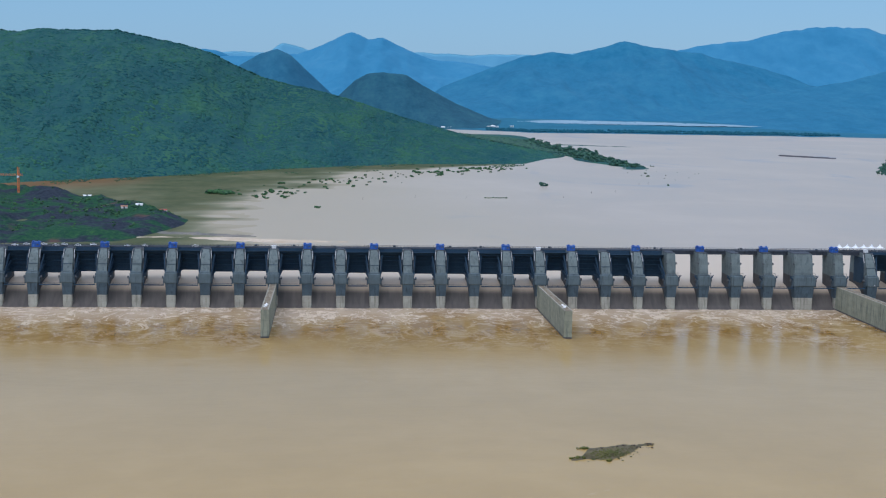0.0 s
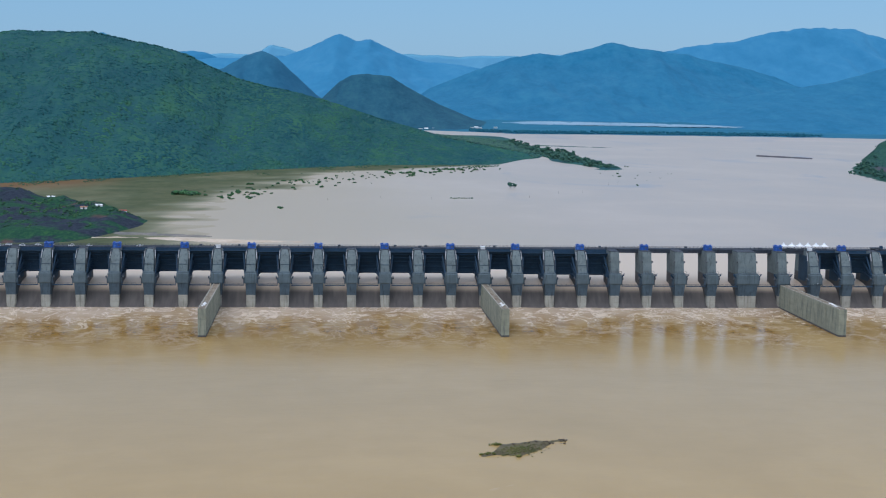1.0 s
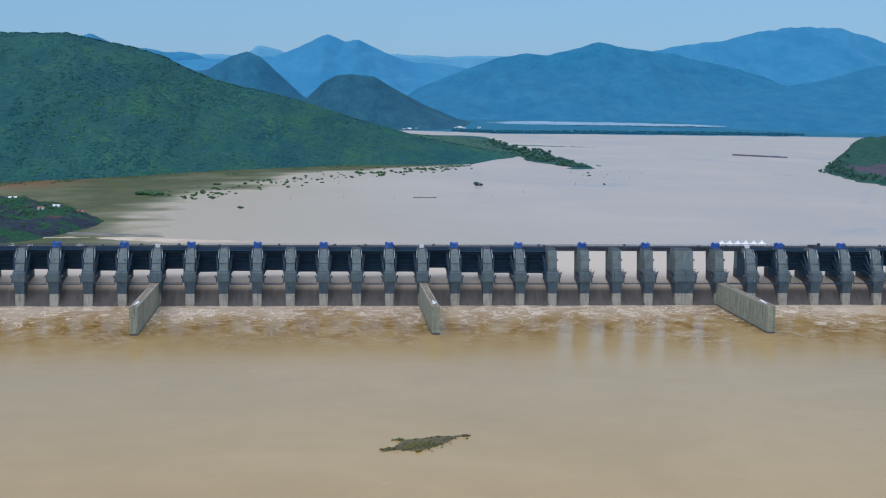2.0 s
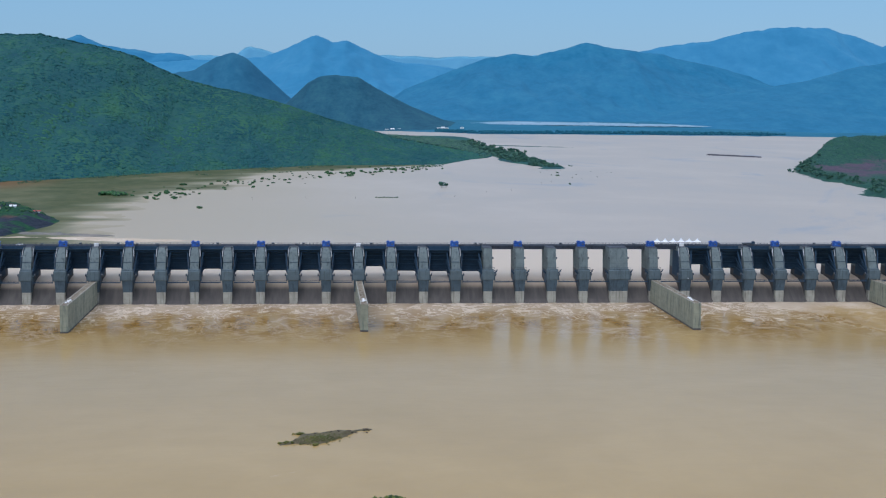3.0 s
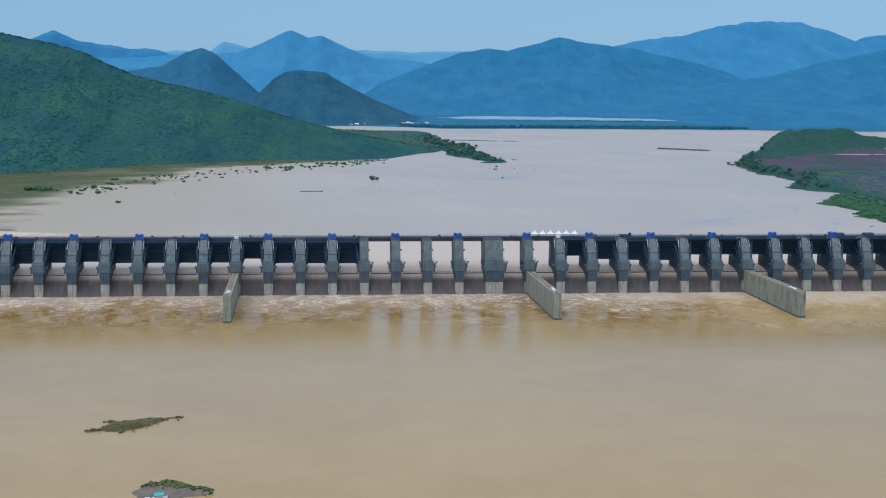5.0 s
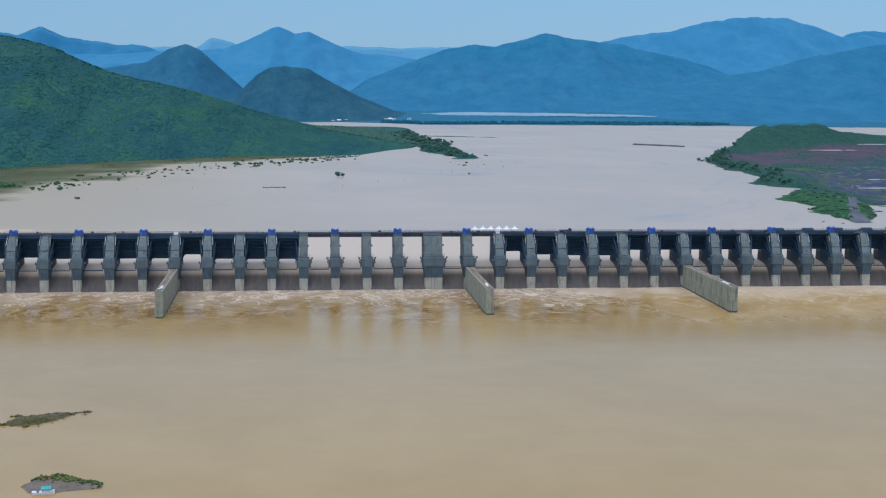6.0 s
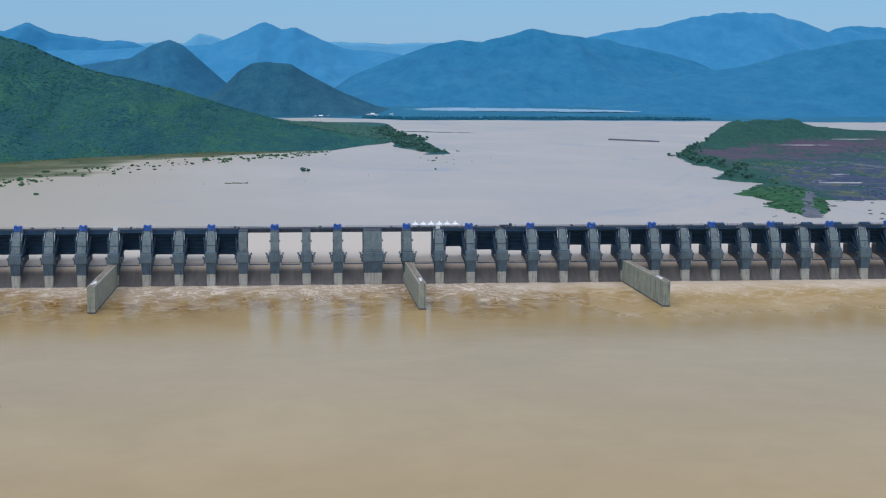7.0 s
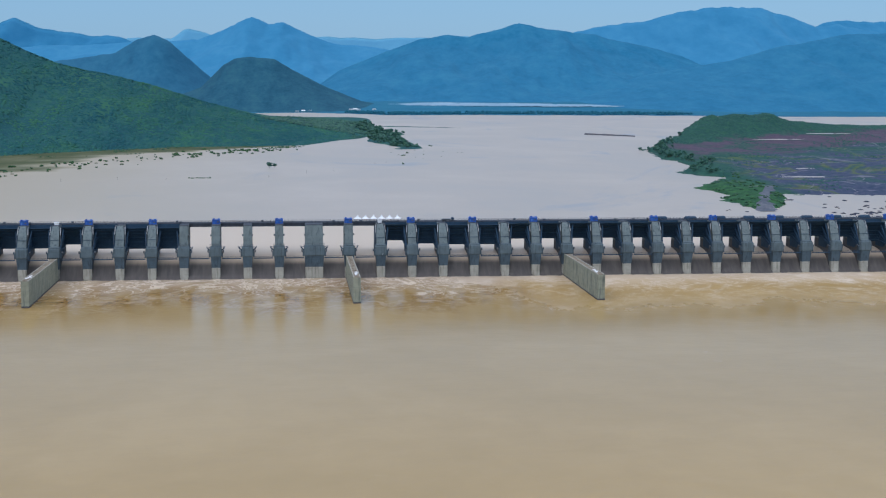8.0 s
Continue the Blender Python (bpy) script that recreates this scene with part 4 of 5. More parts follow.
# ---- two islets in the river below the dam, drawn in the true plan ----
def islet(axis, material, seed, rise, label):
    """A low islet; axis: x, y and half width along its length."""
    ax, ay, ah = zip(*axis)

    def f(X, Y):
        half = np.interp(X, ax, ah)
        d = half - np.abs(Y - np.interp(X, ax, ay)) - 2 * np.clip(np.abs(X - (ax[0] + ax[-1]) / 2) - (ax[-1] - ax[0]) / 2, 0, 99)
        d = d + 1.0 * fbm(X, Y * 0.6, 5.0, 4, seed)
        return np.clip(d * 0.3, -0.6, rise) + 0.3 * np.clip(d / 2, 0, 1) * fbm(X, Y, 2.2, 3, seed + 3)
    ob = height_sheet("islet", np.arange(ax[0] - 4, ax[-1] + 4, 0.5), np.arange(min(ay) - 16, max(ay) + 14, 0.6), f, material, False, -0.1, laid=False)
    tagged(ob, label, "islet", kind="structure")
    return f


def tufts(name, spots, f, material, label, category, seed, lo, hi, squash=0.7):
    """Low growth or debris lying on an islet, joined."""
    r = np.random.default_rng(seed)
    c = np.array([(x, y, ground_at(f, x, y)) for x, y in spots])
    rad = lo + (hi - lo) * r.random(len(c)) ** 1.5
    c[:, 2] = np.maximum(c[:, 2], -0.05) + rad * 0.3
    v, faces = clumps(r, c, rad, squash)
    return tagged(link_mesh(name, v.tolist(), faces.tolist(), material), label, category, kind="stuff")


rock_islet = islet(((304, -423, 1.0), (309, -420, 2.4), (314, -413, 8.5), (321, -413, 10.0), (329, -407, 7.0), (335, -402, 3.2), (338, -399, 2.0), (342.5, -398, 2.6)), M_ISLET, 121, 1.3, "low grey-brown rock islet patched with yellow-green weed")
sand_islet = islet(((337, -519, 4.0), (339, -519, 8.5), (346, -518.5, 10.5), (354, -518.5, 7.5), (360, -519.5, 4.0), (364.5, -522, 2.2)), M_ISLETSAND, 131, 1.1, "low islet of grey sand with green scrub along its back")
rw = random.Random(71)
tufts("weed_tufts", [(x, -416.5 + 0.42 * (x - 321) + rw.gauss(0, 2.6)) for x in [rw.gauss(321, 4.5) for i in range(420)]], rock_islet, M_WEED, "yellow-green weed growing on the rock islet", "weed", 73, 0.15, 0.55, 0.35)
tufts("snag_heap", [(x, -403.5 - 0.38 * max(0, 335 - x) + rw.gauss(0, 0.5)) for x in [rw.uniform(318, 342) for i in range(26)]] + [(rw.gauss(341.5, 1.2), -398 + rw.gauss(0, 0.8)) for i in range(14)], rock_islet, M_BARK, "dark snags and stones along the islet's back", "snags", 75, 0.15, 0.6, 0.6)
tufts("weed_tufts", [(306.5 + rw.gauss(0, 1.6), -421 + rw.gauss(0, 0.5)) for i in range(12)] + [(312.5 + rw.gauss(0, 1.3), -405 + rw.gauss(0, 0.6)) for i in range(16)] + [(319 + rw.gauss(0, 0.5), -424.5 + rw.gauss(0, 0.8)) for i in range(14)], rock_islet, M_WEED, "olive bushes at the rock islet's edge", "weed", 77, 0.4, 1.0, 0.9)
back_line = [(x, -509.5 - 0.012 * max(0, x - 346) ** 2.2) for x in [rw.uniform(337.5, 364.5) for i in range(520)] if x < 342.5 or x > 345.5]
tufts("islet_scrub", [(x, y - abs(rw.gauss(0, 3.4 if x > 344 else 1.8))) for x, y in back_line], sand_islet, M_ISLETGREEN, "green scrub along the sand islet's back", "scrub", 79, 0.25, 0.95, 0.7)
tufts("islet_scrub", [(348.5 + rw.gauss(0, 2.0), -510.5 + rw.gauss(0, 1.0)) for i in range(90)], sand_islet, M_ISLETGREEN, "dense green bush on the sand islet", "bush", 81, 0.5, 1.4, 1.15)
tufts("red_earth", [(345 + rw.gauss(0, 2.6), -511.5 + rw.gauss(0, 1.6)) for i in range(60)], sand_islet, M_BROWNEARTH, "heaps of reddish-brown earth on the sand islet", "earth", 83, 0.4, 1.1, 0.3)

boat = thing("moored_boat", pose(344.8, -529.5, -0.1, 0, 0, 8) @ Matrix.Scale(1.5, 4), "small white boat with a turquoise canopy moored at the sand islet", "boat")
bm = bmesh.new()
ribs = []
for x, w, z in ((-2.6, 0.75, 0.75), (-1.5, 0.95, 0.7), (0.5, 1.0, 0.7), (1.9, 0.7, 0.8), (2.9, 0.08, 1.05)):
    ribs.append([bm.verts.new((x, -w, z)), bm.verts.new((x, -w * 0.6, -0.2)), bm.verts.new((x, w * 0.6, -0.2)), bm.verts.new((x, w, z))])
for p, q in zip(ribs, ribs[1:]):
    for i in range(4):
        bm.faces.new((p[i], p[(i + 1) % 4], q[(i + 1) % 4], q[i]))
bm.faces.new(ribs[0])
bm.faces.new(list(reversed(ribs[-1])))
part("hull", bm, M_CARWHITE, boat)
for x in (0.0, 1.5):
    for y in (-0.65, 0.65):
        part("post", rod(bmesh.new(), (x, y, 0.6), (x, y, 1.6), 0.05, 6), M_STEEL, boat)
part("canopy", prism(bmesh.new(), [(-1.0, 1.5), (-0.5, 1.85), (0.5, 1.85), (1.0, 1.5)], -0.4, 2.0), M_TURQUOISE, boat, "turquoise canopy")
part("bench", box(bmesh.new(), -1.4, -0.9, -0.8, 0.8, 0.7, 0.95), M_STEEL, boat)


# ---- hills ----
built = set(scene.objects)  # all that is drawn in the true plan already


def ridge_profile(points):
    px, pz = zip(*points)

    def f(X):
        return np.interp(X, px, pz)
    return f


def ridge_z(points, y0, front, back, rough, seed, power=1.15):
    crest_line = ridge_profile(points)

    def f(X, Y):
        wob = 0.35 * fbm(X, X * 0 + seed * 3.1, 260, 3, seed)
        fr = (front(X) if callable(front) else y0 - front) + 0 * X
        u = np.where(Y < y0, (Y - fr) / (y0 - fr), 1 - (Y - y0) / back)
        u = np.clip(u, -0.2, 1)
        s = np.sign(u) * np.abs(u) ** power
        H = np.maximum(crest_line(X), LAKE - 0.9) + 0 * Y
        gully = fbm(X + 30 * wob, Y * 0.55, 150, 5, seed + 40) * rough * 0.8 * np.clip(u * (1.08 - u) * 4, 0, 1)
        return LAKE - 1.0 + (H - LAKE + 1.0) * s + gully * (H - LAKE) / 160 + fbm(X, Y, 22, 2, seed + 9) * 0.006 * (H - LAKE)
    return f


def hill(name, points, y0, front, back, material, label, rough=26, seed=1, dx=9.0, dy=12.0, power=1.15):
    zf = ridge_z(points, y0, front, back, rough, seed, power)
    fmin = y0 - front if not callable(front) else 330
    ob = height_sheet(name, np.arange(points[0][0], points[-1][0] + dx, dx), np.arange(fmin - 10, y0 + back + dy, dy), zf, material, True, LAKE - 3)
    tagged(ob, label, "hill", kind="structure")
    return zf


def near_front(X):
    return np.interp(X, [-900, -271, -87, 52, 219, 330, 432, 480, 560], [240, 362, 431, 504, 564, 572, 585, 650, 700])


NEAR_RIDGE = [(-1000, 215), (-464, 222), (-272, 225), (-159, 201), (-112, 190), (-26, 151), (102, 119), (212, 87), (336, 53), (419, 37), (500, 22), (560, 10)]
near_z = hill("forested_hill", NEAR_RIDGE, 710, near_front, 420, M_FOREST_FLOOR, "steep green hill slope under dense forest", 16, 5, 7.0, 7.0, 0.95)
hill("wooded_hill", [(-200, 12), (-16, 75), (55, 139), (90, 157), (136, 162), (205, 156), (254, 125), (353, 76), (455, 36), (570, 12)], 1441, 190, 260, M_HILL_NEAR, "wooded hill in painted blue haze above a village", 12, 11, 6, 8)
hill("wooded_hill", [(-700, 120), (-351, 175), (-274, 216), (-221, 227), (-176, 208), (-117, 155), (-49, 93), (90, 12)], 1650, 260, 350, M_HILL_MID, "rounded wooded hill in painted blue haze beyond the reservoir", 12, 13, 8, 10)
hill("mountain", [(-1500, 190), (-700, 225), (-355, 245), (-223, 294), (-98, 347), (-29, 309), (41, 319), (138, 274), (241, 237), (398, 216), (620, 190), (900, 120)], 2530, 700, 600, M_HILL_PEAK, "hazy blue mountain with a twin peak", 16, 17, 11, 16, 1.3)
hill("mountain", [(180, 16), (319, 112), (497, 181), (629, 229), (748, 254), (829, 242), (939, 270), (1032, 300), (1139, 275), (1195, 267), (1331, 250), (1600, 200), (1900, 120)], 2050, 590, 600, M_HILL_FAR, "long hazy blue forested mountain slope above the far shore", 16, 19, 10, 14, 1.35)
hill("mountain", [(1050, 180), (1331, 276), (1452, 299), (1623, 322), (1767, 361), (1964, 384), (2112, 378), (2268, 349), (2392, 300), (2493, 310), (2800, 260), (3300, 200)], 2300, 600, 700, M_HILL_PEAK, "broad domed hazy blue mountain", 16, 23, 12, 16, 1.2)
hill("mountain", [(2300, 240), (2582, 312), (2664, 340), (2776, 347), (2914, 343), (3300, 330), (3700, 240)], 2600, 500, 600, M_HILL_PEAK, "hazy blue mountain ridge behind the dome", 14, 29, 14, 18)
hill("mountain", [(1050, 14), (1429, 110), (1721, 158), (1912, 214), (2107, 240), (2243, 246), (2600, 250), (3000, 210)], 1700, 480, 450, M_HILL_FAR, "forested foothill in painted blue haze on the far shore", 16, 31, 10, 12, 1.2)
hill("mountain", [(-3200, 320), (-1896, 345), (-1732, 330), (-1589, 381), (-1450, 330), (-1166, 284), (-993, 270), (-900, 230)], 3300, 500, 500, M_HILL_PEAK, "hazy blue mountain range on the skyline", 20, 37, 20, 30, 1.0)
hill("mountain", [(-1500, 250), (-993, 281), (-818, 277), (-726, 334), (-657, 325), (-571, 292), (278, 289), (670, 288), (1300, 300), (3000, 290)], 3600, 500, 500, M_HILL_LAST, "mountain range in the palest painted haze on the skyline", 20, 37, 20, 30, 1.0)


def plain_z(X, Y):
    shore = np.interp(X, [-1500, 160, 336, 440, 549, 844, 1374, 1591, 1900, 3000], [1200, 1235, 1250, 1215, 1165, 1172, 1148, 1120, 1105, 1060]) + 9 * fbm(X, Y, 60, 3, 61)
    rise = np.clip(Y - shore - 15, 0, 230) * np.interp(X, [700, 1250, 1500], [0.045, 0.045, 0.02])
    return LAKE + np.clip((Y - shore) * 0.02, -1.0, 0.5) + np.minimum(rise, 10.0) + 0.3 * fbm(X, Y, 30, 3, 63) * np.clip((Y - shore) / 40, 0, 1)


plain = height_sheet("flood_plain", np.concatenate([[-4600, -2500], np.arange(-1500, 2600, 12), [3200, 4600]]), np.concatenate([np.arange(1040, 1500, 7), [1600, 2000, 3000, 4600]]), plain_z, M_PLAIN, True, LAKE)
tagged(plain, "low flood plain tinted with haze blue along the far shore", "plain", kind="structure")


def lagoon_z(X, Y):
    mid = np.interp(X, [560, 700, 1000, 1250], [1430, 1440, 1405, 1350])
    half = np.interp(X, [560, 600, 700, 1000, 1150, 1260], [0, 44, 62, 52, 34, 0])
    d = half - np.abs(Y - mid) + 7 * fbm(X, Y, 40, 3, 65)
    return 27.6 + np.clip(d * 0.2, -2.0, 0.35) + 10 * fbm(X, Y, 40, 2, 68).clip(-0.02, 0)


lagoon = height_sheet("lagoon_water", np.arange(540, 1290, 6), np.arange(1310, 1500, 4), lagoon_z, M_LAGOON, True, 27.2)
tagged(lagoon, "pale sheet of still water on the flood plain", "water", kind="structure")


# ---- banks beside the reservoir ----
PONDS = ((1255, 600, 46, 7, 24.5), (1400, 686, 46, 8, 24.5), (1095, 273, 30, 5, 20.2), (1129, 328, 14, 4, 21.0))  # x, y, half length, half width, level


def head_z(X, Y):
    xs = np.interp(Y, [112, 120, 147, 161, 175, 192, 205, 223, 240, 270, 287, 302, 326, 345, 366, 411, 435, 470, 506, 520, 560, 583, 640, 720, 800, 900],
                   [990, 950, 946, 936, 946, 956, 945, 934, 955, 985, 1000, 972, 958, 975, 996, 996, 978, 982, 990, 992, 1010, 1030, 1085, 1150, 1260, 1500])
    south = np.interp(X, [900, 950, 974, 1009, 1018, 1040, 1126, 1300, 2600], [105, 116, 126, 164, 184, 186, 181, 172, 150])
    north = np.interp(X, [900, 1350, 1700, 2600], [900, 850, 890, 880])
    d = np.minimum(np.minimum(X - xs, Y - south), north - Y) + 4 * fbm(X, Y, 30, 3, 71) + 5 * fbm(X, Y * 1.8, 11, 3, 75)
    crest_y = np.interp(X, [1053, 1101, 1169, 1232, 1302, 1380, 1482, 1627], [600, 640, 680, 700, 720, 760, 790, 830])
    top = np.interp(X, [1010, 1053, 1101, 1169, 1232, 1302, 1380, 1482, 1627, 2600], [1, 6, 18, 37, 37.5, 34, 18, 8, 1, 14])
    dome = top * np.exp(-np.where(Y > crest_y, ((Y - crest_y) / 60.0) ** 2, ((Y - crest_y) / 52.0) ** 2)) * (1 + 0.1 * fbm(X, Y, 34, 3, 78))
    flat = np.clip(d * 0.16, -2.5, 4.5) + np.clip(d / 60, 0, 1) * 1.6 * fbm(X, Y, 45, 4, 73)
    z = LAKE + np.where(d > 0, np.maximum(flat, 0.05) + dome * np.clip(d / 22, 0, 1), flat)
    for px, py, hx, hy, level in PONDS:
        w = np.exp(-(((X - px) / (hx * 1.3)) ** 4 + ((Y - py) / (hy * 2.2)) ** 4))
        z = z * (1 - w) + (level - 0.35 + 0.35 * fbm(X, Y, 14, 3, 77)) * w
    return z


headland = height_sheet("headland", np.concatenate([np.arange(915, 1500, 3.5), np.arange(1505, 1700, 8), np.arange(1720, 2600, 40)]), np.concatenate([np.arange(95, 460, 3.0), np.arange(460, 900, 5)]), head_z, M_HEAD, True, LAKE - 0.6)
tagged(headland, "low headland of purple-brown soil and green scrub", "headland", kind="structure")


for px, py, hx, hy, level in PONDS:
    wob = [1 + 0.55 * noise.noise(Vector((px + 0.55 * i, py, 0))) for i in range(28)]
    ring = [(px + hx * w * math.cos(math.tau * i / 28), py + 0.7 * hy * w * math.sin(math.tau * i / 28), level - 0.1) for i, w in enumerate(wob)]
    tagged(link_mesh("pond_water", lay(*np.array(ring).T).tolist(), [tuple(range(28))], M_LAKE), "pale pond lying on the stripped soil", "water", "ponds on the headland", "structure")


def ramp_z(X, Y):
    t = np.clip((Y - 118) / 90, -0.1, 1.1)
    d = np.interp(t, [0, 0.3, 1], [12, 7, 5]) - np.abs(X - (958 + 56 * np.clip(t, 0, 1) ** 1.2)) - 40 * np.clip(np.abs(t - 0.5) - 0.5, 0, 1) + 4.5 * fbm(X, Y, 9, 3, 79)
    return np.where(d > -3, np.maximum(head_z(X, Y), LAKE) + np.clip(d * 0.2, -0.8, 0.35), LAKE - 2)


gravel = height_sheet("gravel_ramp", np.arange(935, 1030, 1.5), np.arange(112, 214, 1.5), ramp_z, M_GRAVEL, True, LAKE - 0.5)
tagged(gravel, "worn grey gravel ramp running down to the water", "ramp", kind="structure")


def marsh_z(X, Y):
    edge = np.interp(Y, [85, 111, 135, 160, 253, 300, 362, 430, 485, 540, 600], [118, 110, 98, 92, 78, 82, 105, 140, 190, 280, 400])
    d = edge - X + 34 * fbm(X * 0.5, Y * 2.4, 60, 5, 81)
    return LAKE + np.clip(d * 0.0040, -0.5, 0.3) + 0.11 * fbm(X, Y * 1.3, 60, 4, 83) + 0.25 * np.clip((Y - near_front(X) + 30) / 30, 0, 1)


marsh = height_sheet("mud_flat", np.arange(-700, 420, 6), np.arange(60, 640, 6), marsh_z, M_MARSH, True, LAKE - 0.1)
tagged(marsh, "olive half-flooded mud flat below the forest", "mud flat", kind="structure")


def rockfill_z(X, Y):
    d = np.minimum(np.interp(Y, [70, 90, 123, 172, 215, 260, 300, 330], [-60, 5, 28, 38, -10, -90, -160, -300]) - X, Y - 84) + 6 * fbm(X, Y, 30, 4, 91)
    return LAKE + np.clip(d * 0.3, -1.5, 7.5) + np.clip(d / 40, 0, 1) * (5.5 * fbm(X, Y, 40, 4, 93) + 1.2 * fbm(X, Y, 9, 3, 94))


rockfill = height_sheet("spoil_bank", np.arange(-700, 70, 4.5), np.arange(70, 335, 4.5), rockfill_z, M_ROCKFILL, True, LAKE - 0.5)
tagged(rockfill, "dark rockfill bank patched with bright green scrub", "embankment", kind="structure")


def tongue_z(X, Y):
    t = np.clip((X - 30) / 88, 0, 1)
    d = 5.5 * (1 - 0.6 * t) - np.abs(Y - (124 - 12 * t)) - np.clip(np.abs(X - 74) - 44, 0, 40) * 0.5 + 3.0 * fbm(X, Y * 1.5, 12, 3, 97)
    return LAKE + np.clip(d * 0.2, -0.8, 0.9) + 0.15 * fbm(X, Y, 4, 2, 98)


tongue = height_sheet("silt_tongue", np.arange(20, 130, 2), np.arange(98, 142, 1.5), tongue_z, M_SILTBAR, True, LAKE - 0.3)
tagged(tongue, "grey-brown silt bar beside the spoil bank", "silt bar", kind="structure")


# ---- forest and bushes ----
def woods(name, spots, rmin, rmax, material, label, seed, squash=0.85, category="forest", lift=0.45, slope=None):
    rng = np.random.default_rng(seed)
    c = np.array(spots, float)
    r = rmin + (rmax - rmin) * rng.random(len(c)) ** 1.6
    c[:, 2] += r * lift
    near = nearness(*c.T)
    v, f = clumps(rng, lay(*c.T), r / near, squash)
    off = v.reshape(len(c), -1, 3) - lay(*c.T)[:, None, :]
    if slope is not None:  # crowns follow the lie of the hillside
        off[..., 2] += off[..., 0] * slope[0][:, None] + off[..., 1] * slope[1][:, None] / 2.5
        v = (off + lay(*c.T)[:, None, :]).reshape(-1, 3)
    ob = link_mesh(name, v.tolist(), f.tolist(), material, True, (off * near[:, None, None] + c[:, None, :]).reshape(-1, 3))
    return tagged(ob, label, category, kind="stuff")


rng = np.random.default_rng(4)
xs = rng.uniform(-620, 530, 40000)
ys = near_front(xs) + rng.uniform(-0.02, 1.12, 40000) * (715 - near_front(xs))
zs = near_z(xs, ys)
gx, gy = (near_z(xs + 4, ys) - near_z(xs - 4, ys)) / 8, (near_z(xs, ys + 4) - near_z(xs, ys - 4)) / 8
ok = zs > LAKE + 0.2
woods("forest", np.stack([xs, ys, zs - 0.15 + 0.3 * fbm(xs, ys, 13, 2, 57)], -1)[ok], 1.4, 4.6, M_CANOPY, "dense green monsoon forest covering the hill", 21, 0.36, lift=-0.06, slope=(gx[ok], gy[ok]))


def make_tree(seed, height):
    r = np.random.default_rng(seed)
    t = thing("tree", pose(0, 0, 0), "dark green broad-leaved tree at the water's edge", "tree", "trees along the shore")
    bm = bmesh.new()
    rod(bm, (0, 0, -1.5), (0.2, 0, height * 0.5), 0.28, 7, 0.16)
    for i in range(4):
        a = i * 1.7 + seed
        rod(bm, (0.15, 0, height * (0.3 + 0.05 * i)), (1.5 * math.cos(a), 1.5 * math.sin(a), height * (0.6 + 0.05 * i)), 0.12, 5, 0.05)
    part("trunk", bm, M_BARK, t)
    n = 26
    ang, rad = r.random(n) * math.tau, np.sqrt(r.random(n)) * height * 0.36
    c = np.stack([np.cos(ang) * rad, np.sin(ang) * rad, height * (0.42 + 0.5 * r.random(n)) - rad * 0.25], -1)
    v, f = clumps(r, c, height * (0.09 + 0.1 * r.random(n)))
    me = bpy.data.meshes.new("crown")
    me.from_pydata(v.tolist(), [], f.tolist())
    me.materials.append(M_TREE)
    ob = new("crown", me)
    ob.parent = t
    return t


tree_a, tree_b = make_tree(3, 9.0), make_tree(8, 7.0)


def make_bush(seed):
    r = np.random.default_rng(seed)
    t = thing("bush", pose(0, 0, 0), "green bush standing in shallow silty water", "bush", "bushes in the flooded shallows")
    n = 16
    ang, rad = r.random(n) * math.tau, np.sqrt(r.random(n)) * 2.6
    c = np.stack([np.cos(ang) * rad, np.sin(ang) * rad * 0.8, 0.4 + 1.6 * r.random(n) - rad * 0.2], -1)
    v, f = clumps(r, c, 0.5 + 0.7 * r.random(n))
    me = bpy.data.meshes.new("foliage")
    me.from_pydata(v.tolist(), [], f.tolist())
    me.materials.append(M_BUSH)
    ob = new("foliage", me)
    ob.parent = t
    bm = bmesh.new()
    for i in range(5):
        rod(bm, (0, 0, -1.0), (1.4 * math.cos(i * 1.3), 1.4 * math.sin(i * 1.3), 1.5), 0.07, 5, 0.03)
    part("stems", bm, M_BARK, t)
    return t


bush_a, bush_b = make_bush(2), make_bush(6)
rng = random.Random(12)


def bushes(spots, lo=0.6, hi=1.3):
    for x, y in spots:
        s = rng.uniform(lo, hi)
        src = rng.choice((bush_a, bush_b))
        copy_thing(src, pose(x, y, LAKE - 0.1, 0, 0, rng.uniform(0, 360)) @ Matrix.Diagonal((s, s, s * rng.uniform(0.9, 1.5), 1)))


def trees(spots, zf=None, lo=0.7, hi=1.2):
    for x, y in spots:
        s = rng.uniform(lo, hi)
        z = float(zf(np.array([[x]]), np.array([[y]]))[0, 0]) if zf else LAKE
        copy_thing(rng.choice((tree_a, tree_b)), pose(x, y, z - 0.3, 0, 0, rng.uniform(0, 360)) @ Matrix.Diagonal((s, s, s, 1)))


tree_a.matrix_basis, tree_b.matrix_basis = pose(421, 369, LAKE - 0.4), pose(427, 372, LAKE - 0.4)
bush_a.matrix_basis, bush_b.matrix_basis = pose(149, 236, LAKE - 0.1), pose(151.5, 233, LAKE - 0.1)
bushes([(340 + 3.2 * i + rng.uniform(-1, 1), 297 + rng.uniform(-1, 1)) for i in range(9)], 0.45, 0.7)
bushes([(24 + rng.gauss(0, 6), 306 + rng.gauss(0, 3)) for i in range(16)], 1.3, 2.3)
for i in range(140):
    f = rng.random()
    bushes([(60 + 330 * f + rng.gauss(0, 28), 320 + 235 * f ** 0.8 + rng.gauss(0, 16))], 0.4, 1.25)
for i in range(26):
    bushes([(rng.uniform(45, 110), rng.uniform(280, 330))], 0.5, 1.2)
for i in range(14):
    bushes([(rng.uniform(570, 690), rng.uniform(440, 560))], 0.2, 0.45)


